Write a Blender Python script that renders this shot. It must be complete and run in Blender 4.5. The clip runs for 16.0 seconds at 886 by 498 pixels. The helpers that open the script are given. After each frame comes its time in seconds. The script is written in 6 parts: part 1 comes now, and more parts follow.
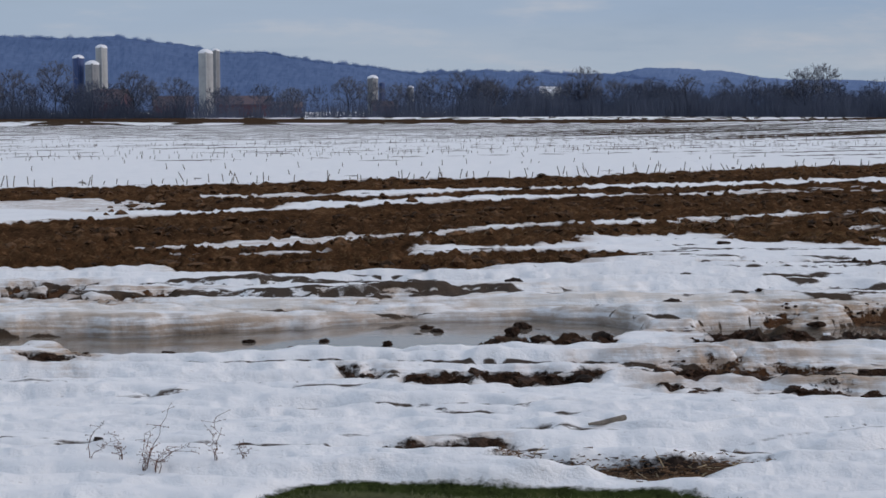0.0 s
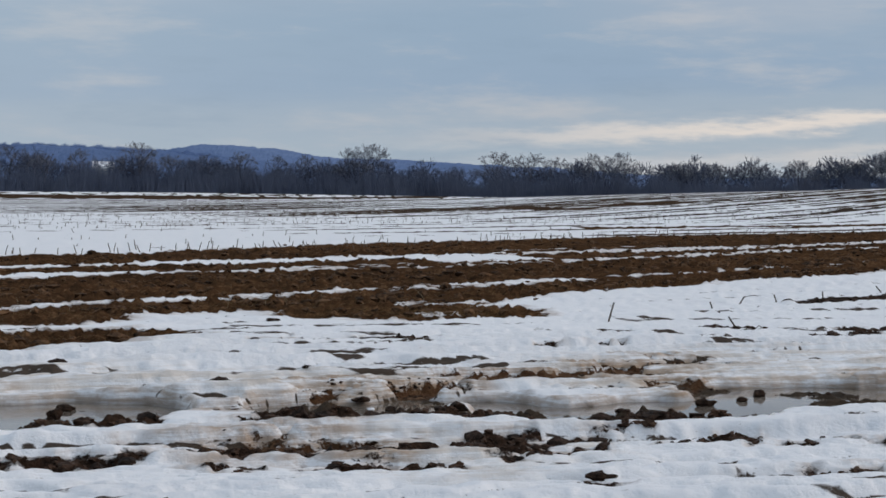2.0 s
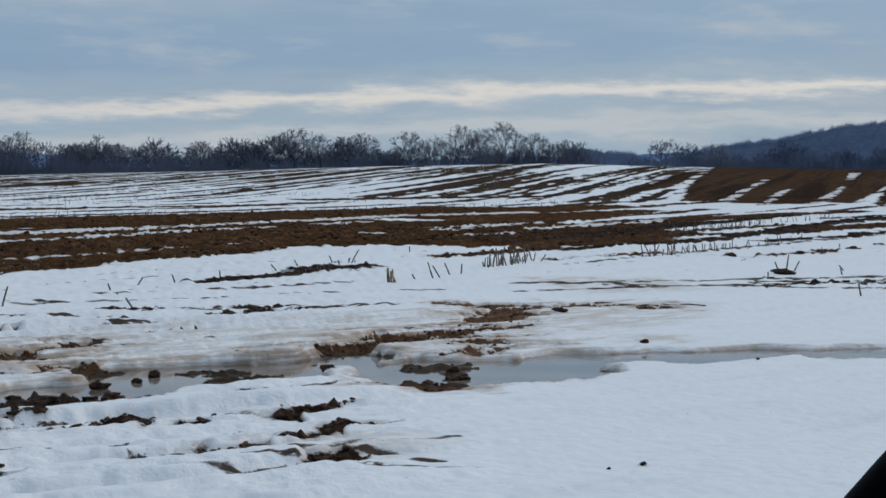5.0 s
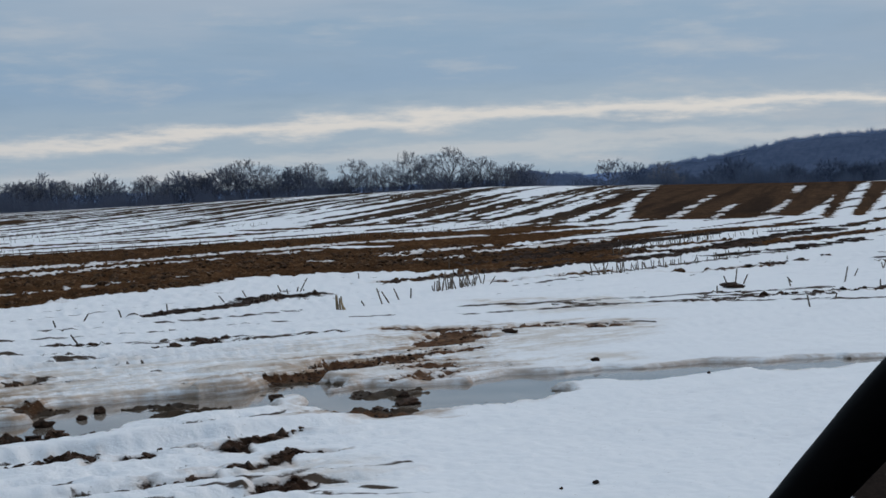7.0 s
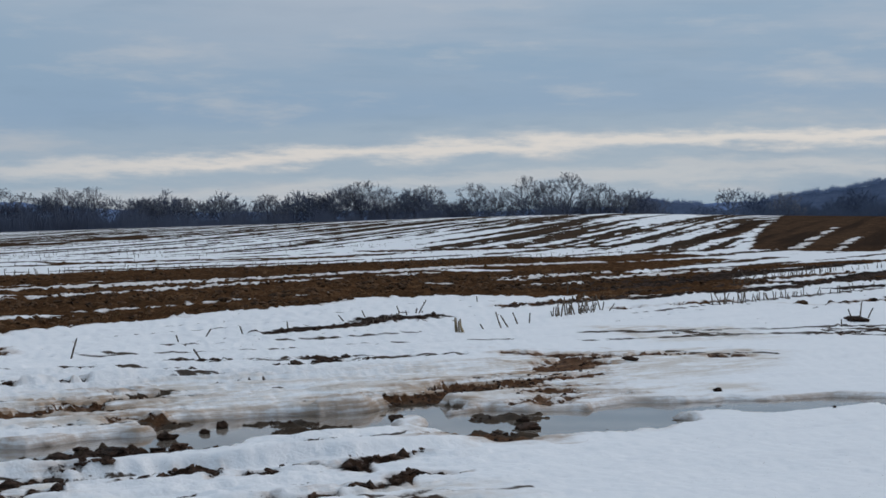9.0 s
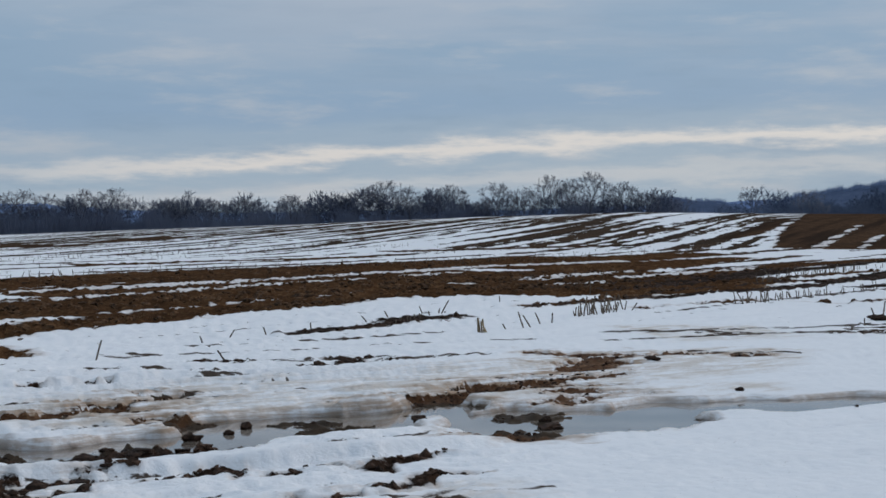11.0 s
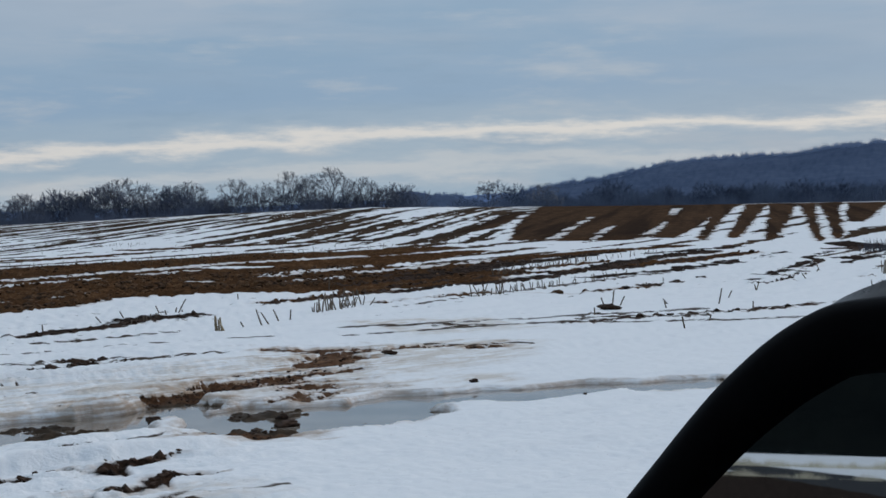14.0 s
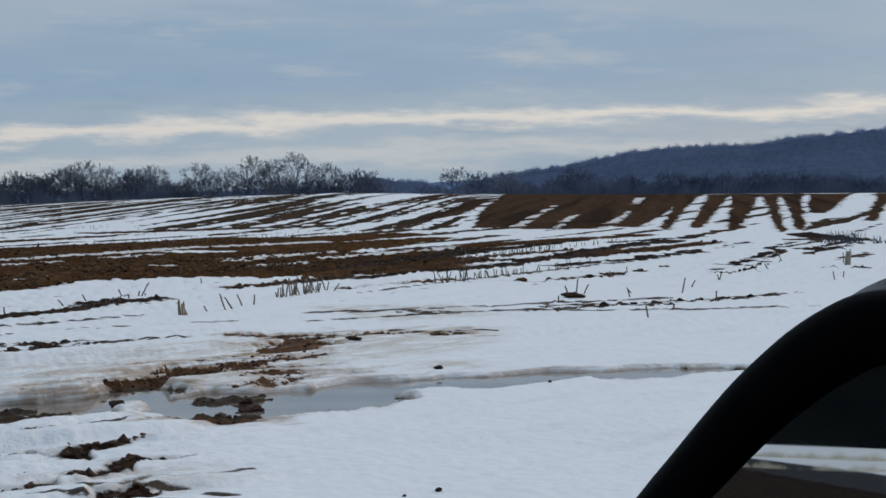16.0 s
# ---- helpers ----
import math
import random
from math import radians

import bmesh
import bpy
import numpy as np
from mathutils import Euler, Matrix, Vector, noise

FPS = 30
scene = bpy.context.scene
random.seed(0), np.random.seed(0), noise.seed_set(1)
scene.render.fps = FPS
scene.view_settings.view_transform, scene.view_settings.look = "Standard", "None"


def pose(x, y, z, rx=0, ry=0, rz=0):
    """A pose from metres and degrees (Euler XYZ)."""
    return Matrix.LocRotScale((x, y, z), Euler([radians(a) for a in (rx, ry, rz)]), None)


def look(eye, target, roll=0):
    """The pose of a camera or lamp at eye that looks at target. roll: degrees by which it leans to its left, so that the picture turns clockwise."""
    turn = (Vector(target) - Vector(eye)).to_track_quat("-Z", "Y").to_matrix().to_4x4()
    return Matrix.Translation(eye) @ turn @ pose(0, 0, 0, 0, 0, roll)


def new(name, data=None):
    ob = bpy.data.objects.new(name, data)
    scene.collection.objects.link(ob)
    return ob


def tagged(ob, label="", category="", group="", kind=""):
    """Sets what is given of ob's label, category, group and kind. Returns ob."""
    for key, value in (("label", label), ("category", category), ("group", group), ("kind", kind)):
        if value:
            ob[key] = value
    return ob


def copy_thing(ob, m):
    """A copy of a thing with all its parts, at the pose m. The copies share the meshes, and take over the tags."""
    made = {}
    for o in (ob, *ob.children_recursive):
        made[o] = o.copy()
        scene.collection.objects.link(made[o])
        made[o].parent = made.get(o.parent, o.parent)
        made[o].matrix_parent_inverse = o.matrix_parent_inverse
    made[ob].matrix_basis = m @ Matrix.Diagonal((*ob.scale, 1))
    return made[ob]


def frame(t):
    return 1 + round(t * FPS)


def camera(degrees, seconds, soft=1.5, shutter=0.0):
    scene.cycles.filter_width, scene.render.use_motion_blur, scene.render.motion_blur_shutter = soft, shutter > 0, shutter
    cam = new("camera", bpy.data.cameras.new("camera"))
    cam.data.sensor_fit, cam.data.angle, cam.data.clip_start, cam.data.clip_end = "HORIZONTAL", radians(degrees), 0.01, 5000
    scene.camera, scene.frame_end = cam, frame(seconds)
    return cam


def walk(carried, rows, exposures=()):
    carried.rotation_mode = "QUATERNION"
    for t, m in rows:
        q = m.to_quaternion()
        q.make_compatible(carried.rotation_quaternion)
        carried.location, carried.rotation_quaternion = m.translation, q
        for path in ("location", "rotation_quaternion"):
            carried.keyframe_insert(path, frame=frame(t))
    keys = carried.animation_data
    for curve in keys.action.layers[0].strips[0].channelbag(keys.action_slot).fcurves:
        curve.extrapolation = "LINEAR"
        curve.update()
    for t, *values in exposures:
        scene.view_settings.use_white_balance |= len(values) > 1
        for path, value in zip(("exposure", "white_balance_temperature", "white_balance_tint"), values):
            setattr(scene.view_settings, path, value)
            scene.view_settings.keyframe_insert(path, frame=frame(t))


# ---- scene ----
# ---- camera ----
cam = camera(30.265, 16.0, soft=1.6)


def facing(t, yaw, pitch, roll, x, y, z):
    a, b = radians(yaw), radians(pitch)
    eye = Vector((x, y, z))
    return (t, look(eye, eye + Vector((math.sin(a) * math.cos(b), math.cos(a) * math.cos(b), math.sin(b))), roll))


walk(cam, [
    facing(0.0, -36.089, -4.841, -0.236, -0.128, -0.079, 1.685),
    facing(0.5, -33.631, -4.102, -0.047, -0.117, -0.083, 1.691),
    facing(1.0, -30.474, -3.179, -0.040, -0.100, -0.079, 1.689),
    facing(1.5, -25.550, -2.543, 0.195, -0.091, -0.055, 1.696),
    facing(2.0, -20.611, -2.144, 0.444, -0.074, -0.041, 1.699),
    facing(2.5, -17.158, -2.164, 0.527, -0.049, -0.048, 1.701),
    facing(3.0, -13.004, -2.306, 0.906, -0.038, -0.046, 1.700),
    facing(3.5, -8.632, -2.485, 1.205, -0.024, -0.039, 1.697),
    facing(4.0, -5.014, -2.662, 1.163, -0.000, -0.024, 1.703),
    facing(4.5, -2.595, -2.688, 0.836, 0.008, -0.027, 1.706),
    facing(5.0, 0.028, -2.653, 0.553, 0.016, -0.035, 1.709),
    facing(7.5, 1.681, -1.530, -1.459, 0.067, 0.105, 1.681),
    facing(8.0, 1.177, -1.318, -1.330, 0.061, 0.113, 1.683),
    facing(8.5, 0.833, -0.998, -0.973, 0.037, 0.105, 1.679),
    facing(9.0, -2.306, -0.869, 0.017, -0.002, 0.101, 1.676),
    facing(9.5, -3.420, -0.916, 0.046, 0.003, 0.101, 1.676),
    facing(12.0, -1.943, -0.773, -1.230, 0.011, -0.013, 1.701),
    facing(12.5, 0.474, -0.646, -1.320, 0.022, -0.020, 1.704),
    facing(13.0, 3.031, -0.727, -1.335, 0.048, -0.013, 1.708),
    facing(13.5, 4.823, -0.955, -1.290, 0.084, -0.005, 1.700),
    facing(14.0, 5.943, -1.132, -1.029, 0.066, 0.007, 1.698),
    facing(14.5, 6.200, -1.823, -0.463, 0.047, 0.013, 1.691),
    facing(15.0, 6.861, -1.792, -0.364, 0.044, 0.018, 1.697),
    facing(15.5, 7.172, -1.682, -0.194, 0.035, 0.021, 1.696),
    facing(16.0, 7.231, -1.611, -0.335, 0.038, 0.022, 1.697),
], [(0.0, 0.01, 6900, 19), (1.5, 0.05, 7050, 17), (3.0, 0.05, 6950, 13), (4.0, -0.06, 6700, 11), (5.0, -0.08, 6550, 11), (9.0, -0.06, 6700, 13), (13.5, -0.08, 6500, 12), (14.5, -0.08, 6600, 11), (16.0, -0.08, 6700, 12)])

# ---- sky, sun ----
world = bpy.data.worlds.new("sky")
scene.world = world
world.use_nodes = True


class Nodes:
    """Short hand for a node tree."""

    def __init__(self, tree):
        self.tree = tree

    def add(self, kind, **inputs):
        node = self.tree.nodes.new(kind)
        for key, value in inputs.items():
            self.set(node, key, value)
        return node

    def set(self, node, key, value):
        socket = node.inputs[int(key[1:])] if key[0] == "i" and key[1:].isdigit() else node.inputs[key.replace("_", " ")]
        if isinstance(value, bpy.types.NodeSocket):
            self.tree.links.new(value, socket)
        else:
            socket.default_value = value

    def math(self, op, a, b=0.0, c=0.0, clamp=False):
        n = self.add("ShaderNodeMath", i0=a, i1=b, i2=c)
        n.operation, n.use_clamp = op, clamp
        return n.outputs[0]

    def smooth(self, v, lo, hi):
        n = self.add("ShaderNodeMapRange", Value=v, From_Min=lo, From_Max=hi)
        n.interpolation_type = "SMOOTHSTEP"
        return n.outputs[0]

    def mix(self, f, a, b, blend="MIX"):
        n = self.add("ShaderNodeMix")
        n.data_type, n.blend_type = "RGBA", blend
        self.set(n, "i0", f), self.set(n, "i6", a), self.set(n, "i7", b)
        return n.outputs[2]

    def noise(self, vec, scale, detail=3.0, rough=0.55):
        return self.add("ShaderNodeTexNoise", Vector=vec, Scale=scale, Detail=detail, Roughness=rough).outputs[0]

    def join(self, x, y, z):
        return self.add("ShaderNodeCombineXYZ", i0=x, i1=y, i2=z).outputs[0]

    def ramp(self, f, stops):
        n = self.add("ShaderNodeValToRGB", Fac=f)
        n.color_ramp.interpolation = "EASE"
        while len(n.color_ramp.elements) < len(stops):
            n.color_ramp.elements.new(0.5)
        for e, (p, c) in zip(n.color_ramp.elements, stops):
            e.position, e.color = p, (*c, 1)
        return n.outputs[0]


SUN_ELEVATION, SUN_AZIMUTH = 24.0, 60.0


def build_sky():
    w = Nodes(world.node_tree)
    back = world.node_tree.nodes["Background"]
    way = w.add("ShaderNodeTexCoord").outputs["Generated"]
    xyz = w.add("ShaderNodeSeparateXYZ", i0=way)
    x, y, z = xyz.outputs
    az = w.math("MULTIPLY", w.math("ARCTAN2", x, y), 57.2958)
    el = w.math("MULTIPLY", w.math("ARCSINE", z), 57.2958)
    sky = w.add("ShaderNodeTexSky")
    sky.sky_type, sky.sun_disc = "NISHITA", False
    sky.sun_elevation, sky.sun_rotation = radians(SUN_ELEVATION), radians(SUN_AZIMUTH)
    sky.air_density, sky.dust_density = 1.2, 2.0
    nishita = sky.outputs[0]
    clear = w.mix(1.0, nishita, (0.1, 0.1, 0.1, 1), "MULTIPLY")
    # the deck of stratus: long layers that lie flat near the horizon
    wob = w.noise(w.join(w.math("MULTIPLY", az, 0.06), w.math("MULTIPLY", el, 0.25), 3.0), 1.0, 4.0, 0.6)
    e2 = w.math("ADD", el, w.math("MULTIPLY", w.math("SUBTRACT", wob, 0.5), 1.6))
    e2 = w.math("SUBTRACT", e2, w.math("MULTIPLY", az, 0.03))
    deck = w.ramp(w.math("DIVIDE", e2, 90.0), [
        (0.0, (0.32, 0.455, 0.585)), (0.018, (0.34, 0.465, 0.585)), (0.036, (0.31, 0.435, 0.57)), (0.046, (0.245, 0.385, 0.56)),
        (0.072, (0.245, 0.385, 0.55)), (0.095, (0.34, 0.45, 0.58)), (0.13, (0.31, 0.45, 0.60)), (0.25, (0.44, 0.565, 0.70)), (0.6, (0.60, 0.72, 0.85))])
    streak = w.noise(w.join(w.math("MULTIPLY", az, 0.13), w.math("MULTIPLY", el, 0.62), 0.0), 1.0, 6.0, 0.6)
    deck = w.mix(w.math("MULTIPLY", w.smooth(streak, 0.5, 0.72), 0.7), deck, (0.47, 0.53, 0.60, 1))
    deck = w.mix(w.math("MULTIPLY", w.smooth(streak, 0.5, 0.32), 0.42), deck, (0.205, 0.335, 0.49, 1))
    soft = w.noise(w.join(w.math("MULTIPLY", az, 0.055), w.math("MULTIPLY", el, 0.42), 11.0), 1.0, 5.0, 0.55)
    veil = w.math("MULTIPLY", w.smooth(el, 4.2, 6.2), w.smooth(az, -20.0, -6.0))
    deck = w.mix(w.math("MULTIPLY", w.math("MULTIPLY", w.smooth(soft, 0.38, 0.62), veil), 0.55), deck, (0.42, 0.495, 0.60, 1))
    deck = w.mix(w.math("MULTIPLY", w.smooth(az, -12.0, -44.0), 0.4), deck, (0.41, 0.535, 0.66, 1))
    deck = w.mix(w.math("MULTIPLY", w.smooth(az, 7.0, 20.0), 0.4), deck, (0.25, 0.365, 0.52, 1))
    # the gap over the horizon through which the bright sky shows
    fine = w.noise(w.join(w.math("MULTIPLY", az, 0.25), w.math("MULTIPLY", el, 1.3), 7.0), 1.0, 6.0, 0.62)
    line = w.math("ADD", 2.35, w.math("MULTIPLY", w.math("TANH", w.math("MULTIPLY", w.math("ADD", az, 7.0), 0.09)), 0.75))
    off = w.math("ADD", w.math("SUBTRACT", el, line), w.math("MULTIPLY", w.math("SUBTRACT", fine, 0.5), 1.7))
    band = w.math("EXPONENT", w.math("MULTIPLY", w.math("MULTIPLY", off, off), -12.0))
    off2 = w.math("ADD", w.math("ADD", off, 1.15), w.math("MULTIPLY", w.math("SUBTRACT", streak, 0.5), 1.5))
    band2 = w.math("MULTIPLY", w.math("EXPONENT", w.math("MULTIPLY", w.math("MULTIPLY", off2, off2), -10.0)), 0.42)
    where = w.smooth(az, -26.0, -9.0)
    gap = w.math("MULTIPLY", w.math("MAXIMUM", band, band2), where)
    deck = w.mix(w.math("MULTIPLY", gap, 0.8), deck, (0.80, 0.775, 0.735, 1))
    back_sky = w.mix(0.12, deck, clear)
    w.set(back, "i0", back_sky)
    back.inputs[1].default_value = 1.0


build_sky()
sun = new("sun", bpy.data.lights.new("sun", "SUN"))
sun.data.energy, sun.data.angle, sun.data.color = 1.1, radians(16), (1.0, 0.96, 0.9)
a, b = radians(SUN_AZIMUTH), radians(SUN_ELEVATION)
sun.matrix_world = look((0, 0, 60), (-60 * math.sin(a) * math.cos(b), -60 * math.cos(a) * math.cos(b), 60 - 60 * math.sin(b)))


# ---- materials ----
def material(name):
    m = bpy.data.materials.new(name)
    m.use_nodes = True
    n = Nodes(m.node_tree)
    return m, n, m.node_tree.nodes["Principled BSDF"]


def grained(name, dark, light, scale=20.0, rough=0.8, bump=0.3, metal=0.0, stretch=(1, 1, 1), depth=0.01):
    """A plain surface with two scales of variation and fine relief."""
    m, n, p = material(name)
    co = n.add("ShaderNodeTexCoord").outputs["Object"]
    co = n.add("ShaderNodeMapping", Vector=co, Scale=stretch).outputs[0]
    big, small = n.noise(co, scale * 0.12, 3.0), n.noise(co, scale, 5.0)
    rnd = n.add("ShaderNodeObjectInfo").outputs["Random"]
    f = n.math("ADD", n.math("MULTIPLY", big, 0.55), n.math("ADD", n.math("MULTIPLY", small, 0.5), n.math("MULTIPLY", n.math("SUBTRACT", rnd, 0.5), 0.15)))
    n.set(p, "Base Color", n.ramp(f, [(0.3, dark), (0.72, light)]))
    n.set(p, "Roughness", n.math("ADD", rough - 0.08, n.math("MULTIPLY", small, 0.16)))
    p.inputs["Metallic"].default_value = metal
    n.set(p, "Normal", n.add("ShaderNodeBump", Strength=bump, Distance=depth, Height=small).outputs[0])
    return m


def ground_material():
    m, n, p = material("field_ground")
    pos = n.add("ShaderNodeNewGeometry").outputs["Position"]

    def field(name):
        node = n.add("ShaderNodeAttribute")
        node.attribute_name = name
        return node.outputs["Fac"]

    def cover(name, jitter, soft):
        return n.smooth(n.math("ADD", field(name), n.math("MULTIPLY", n.math("SUBTRACT", n.math("ADD", n.math("MULTIPLY", ragged, 0.45), n.math("ADD", n.math("MULTIPLY", n2, 0.35), n.math("MULTIPLY", n3, 0.2))), 0.5), jitter * 1.3)), soft, -soft)

    row = n.add("ShaderNodeMapping", Vector=pos, Rotation=(0, 0, radians(46)), Scale=(1, 1, 1)).outputs[0]
    row = n.add("ShaderNodeMapping", Vector=row, Scale=(1.0, 0.3, 1.0)).outputs[0]
    uphill = n.add("ShaderNodeMapping", Vector=pos, Rotation=(0, 0, radians(15)), Scale=(1, 1, 1)).outputs[0]
    uphill = n.add("ShaderNodeMapping", Vector=uphill, Scale=(1.0, 0.03, 0.0)).outputs[0]
    beyond = n.smooth(n.add("ShaderNodeSeparateXYZ", Vector=pos).outputs["Y"], 76.0, 96.0)
    ragged = n.noise(row, 7.0, 6.0, 0.65)
    ragged = n.math("ADD", n.math("MULTIPLY", ragged, n.math("SUBTRACT", 1.0, beyond)), n.math("MULTIPLY", n.noise(uphill, 3.0, 6.0, 0.65), beyond))
    n1, n2, n3 = n.noise(pos, 1.1, 4.0), n.noise(pos, 9.0, 6.0, 0.7), n.noise(pos, 46.0, 5.0, 0.7)
    lumps = n.noise(n.add("ShaderNodeMapping", Vector=row, Scale=(1.0, 1.6, 1.0)).outputs[0], 2.6, 4.0, 0.55)
    # snow: clean, slightly greyed where it thawed, browned by the meltwater
    grey = n.smooth(n.noise(row, 2.2, 5.0, 0.6), 0.5, 0.78)
    snow = n.mix(n.math("MULTIPLY", grey, 0.45), (0.845, 0.855, 0.865, 1), (0.71, 0.72, 0.74, 1))
    stain = n.noise(n.add("ShaderNodeMapping", Vector=row, Scale=(1.0, 1.0, 7.0)).outputs[0], 3.6, 7.0, 0.68)
    dirt = n.math("MULTIPLY", cover("dirty", 1.2, 0.4), n.smooth(stain, 0.38, 0.62))
    snow = n.mix(n.math("MULTIPLY", dirt, 0.5), snow, (0.45, 0.34, 0.22, 1))
    # meltwater and mud soak into the snow round the tracks
    soak = n.math("MAXIMUM", n.smooth(field("wet"), 0.55, 0.02), n.math("MAXIMUM", n.math("MAXIMUM", n.math("MULTIPLY", n.smooth(field("clod"), 0.10, 0.0), 0.6), n.math("MULTIPLY", n.smooth(field("water"), 0.14, 0.02), 0.75)), n.math("MULTIPLY", n.smooth(field("mud"), 0.3, 0.0), 0.6)))
    soak = n.math("MULTIPLY", soak, n.smooth(n.math("ADD", n.math("MULTIPLY", stain, 0.6), n.math("MULTIPLY", n2, 0.4)), 0.38, 0.58))
    snow = n.mix(n.math("MULTIPLY", soak, 0.85), snow, (0.34, 0.225, 0.14, 1))
    furrow = n.math("MULTIPLY", cover("crease", 0.08, 0.012), n.smooth(n.noise(row, 8.0, 5.0, 0.65), 0.40, 0.46))
    snow = n.mix(n.math("MULTIPLY", furrow, 0.97), snow, (0.055, 0.037, 0.025, 1))
    speck = n.smooth(n.noise(row, 60.0, 2.0, 0.5), 0.70, 0.76)
    snow = n.mix(n.math("MULTIPLY", speck, 0.35), snow, (0.2, 0.16, 0.11, 1))
    # straw and manure over ploughed soil
    straw_co = n.add("ShaderNodeMapping", Vector=pos, Rotation=(0, 0, 0.9), Scale=(1.0, 0.22, 1.0)).outputs[0]
    straw = n.smooth(n.noise(straw_co, 55.0, 3.0, 0.6), 0.55, 0.72)
    soil = n.ramp(n.math("ADD", n.math("MULTIPLY", n2, 0.6), n.math("MULTIPLY", n1, 0.4)),
                  [(0.34, (0.018, 0.0105, 0.0065)), (0.5, (0.082, 0.042, 0.021)), (0.66, (0.20, 0.109, 0.057))])
    soil = n.mix(n.math("MULTIPLY", straw, n.math("MULTIPLY", n.smooth(n1, 0.38, 0.62), 0.7)), soil, (0.22, 0.128, 0.062, 1))
    patchy = n.smooth(n.noise(row, 0.16, 4.0, 0.6), 0.42, 0.62)
    soil = n.mix(n.math("MULTIPLY", patchy, 0.3), soil, (0.026, 0.0165, 0.0115, 1))
    # the rise is ploughed uphill: darker wet furrows and greyer crumbs between them
    soil = n.mix(n.math("MULTIPLY", beyond, 0.45), soil, (0.066, 0.047, 0.036, 1))
    soil = n.mix(n.math("MULTIPLY", beyond, n.math("MULTIPLY", n.smooth(n.noise(uphill, 0.55, 4.0, 0.6), 0.44, 0.62), 0.7)), soil, (0.026, 0.019, 0.016, 1))
    clod = n.ramp(n.math("ADD", n.math("MULTIPLY", n2, 0.55), n.math("MULTIPLY", n3, 0.45)),
                  [(0.35, (0.013, 0.009, 0.007)), (0.55, (0.050, 0.028, 0.018)), (0.72, (0.105, 0.060, 0.039))])
    wet = n.ramp(n.math("ADD", n.math("MULTIPLY", n2, 0.6), n.math("MULTIPLY", n1, 0.4)),
                 [(0.36, (0.022, 0.011, 0.006)), (0.5, (0.095, 0.046, 0.023)), (0.66, (0.23, 0.13, 0.072))])
    grass = n.ramp(n.math("ADD", n.math("MULTIPLY", n2, 0.6), n.math("MULTIPLY", n3, 0.4)),
                   [(0.35, (0.016, 0.022, 0.008)), (0.55, (0.045, 0.06, 0.02)), (0.7, (0.11, 0.115, 0.045))])
    road = n.ramp(n3, [(0.3, (0.035, 0.037, 0.04)), (0.7, (0.075, 0.077, 0.08))])
    c_mud, c_clod, c_wet = cover("mud", 0.46, 0.05), cover("clod", 0.30, 0.016), cover("wet", 0.7, 0.02)
    c_mud = n.math("MULTIPLY", c_mud, n.math("SUBTRACT", 1.0, cover("thaw", 0.2, 0.05)))
    c_water, c_grass, c_road = n.smooth(field("water"), 0.05, -0.08), cover("grass", 0.16, 0.015), n.smooth(field("road"), 0.1, -0.1)
    broken = n.noise(n.add("ShaderNodeMapping", Vector=row, Scale=(1.0, 0.5, 1.0)).outputs[0], 0.9, 5.0, 0.7)
    far = n.smooth(n.math("ADD", field("fallow"), n.math("MULTIPLY", n.math("SUBTRACT", broken, 0.5), 0.7)), 0.05, -0.05)
    residue = n.mix(0.5, soil, n.ramp(n2, [(0.35, (0.035, 0.026, 0.02)), (0.7, (0.105, 0.082, 0.062))]))
    col = n.mix(far, snow, residue)
    col = n.mix(c_mud, col, soil)
    col = n.mix(c_wet, col, wet)
    slick = n.ramp(n2, [(0.35, (0.012, 0.0095, 0.0085)), (0.7, (0.066, 0.048, 0.039))])
    col = n.mix(cover("slick", 0.5, 0.05), col, slick)
    col = n.mix(c_clod, col, clod)
    col = n.mix(c_water, col, (0.06, 0.043, 0.03, 1))
    col = n.mix(c_grass, col, grass)
    col = n.mix(c_road, col, road)
    bare = n.math("MAXIMUM", n.math("MAXIMUM", c_mud, c_clod), n.math("MAXIMUM", c_wet, n.math("MAXIMUM", c_grass, far)))
    n.set(p, "Base Color", col)
    damp = n.math("MAXIMUM", c_wet, n.math("MULTIPLY", c_clod, 0.5))
    n.set(p, "Roughness", n.math("SUBTRACT", 0.86, n.math("MULTIPLY", n.math("MULTIPLY", damp, n.smooth(n1, 0.4, 0.7)), 0.25)))
    n.set(p, "Specular IOR Level", n.math("MULTIPLY", damp, 0.05))
    hgt = n.math("ADD", n.math("MULTIPLY", n2, n.math("ADD", 0.32, n.math("MULTIPLY", bare, 0.7))), n.math("MULTIPLY", n3, n.math("ADD", 0.10, n.math("MULTIPLY", bare, 0.5))))
    hgt = n.math("ADD", hgt, n.math("MULTIPLY", lumps, 0.3))
    crust = n.noise(pos, 8.0, 4.0, 0.6)
    hgt = n.math("ADD", hgt, n.math("MULTIPLY", n.math("MULTIPLY", crust, n.smooth(n1, 0.3, 0.65)), 0.8))
    n.set(p, "Normal", n.add("ShaderNodeBump", Strength=n.math("SUBTRACT", 0.75, n.math("MULTIPLY", field("calm"), 0.45)), Distance=0.05, Height=hgt).outputs[0])
    return m


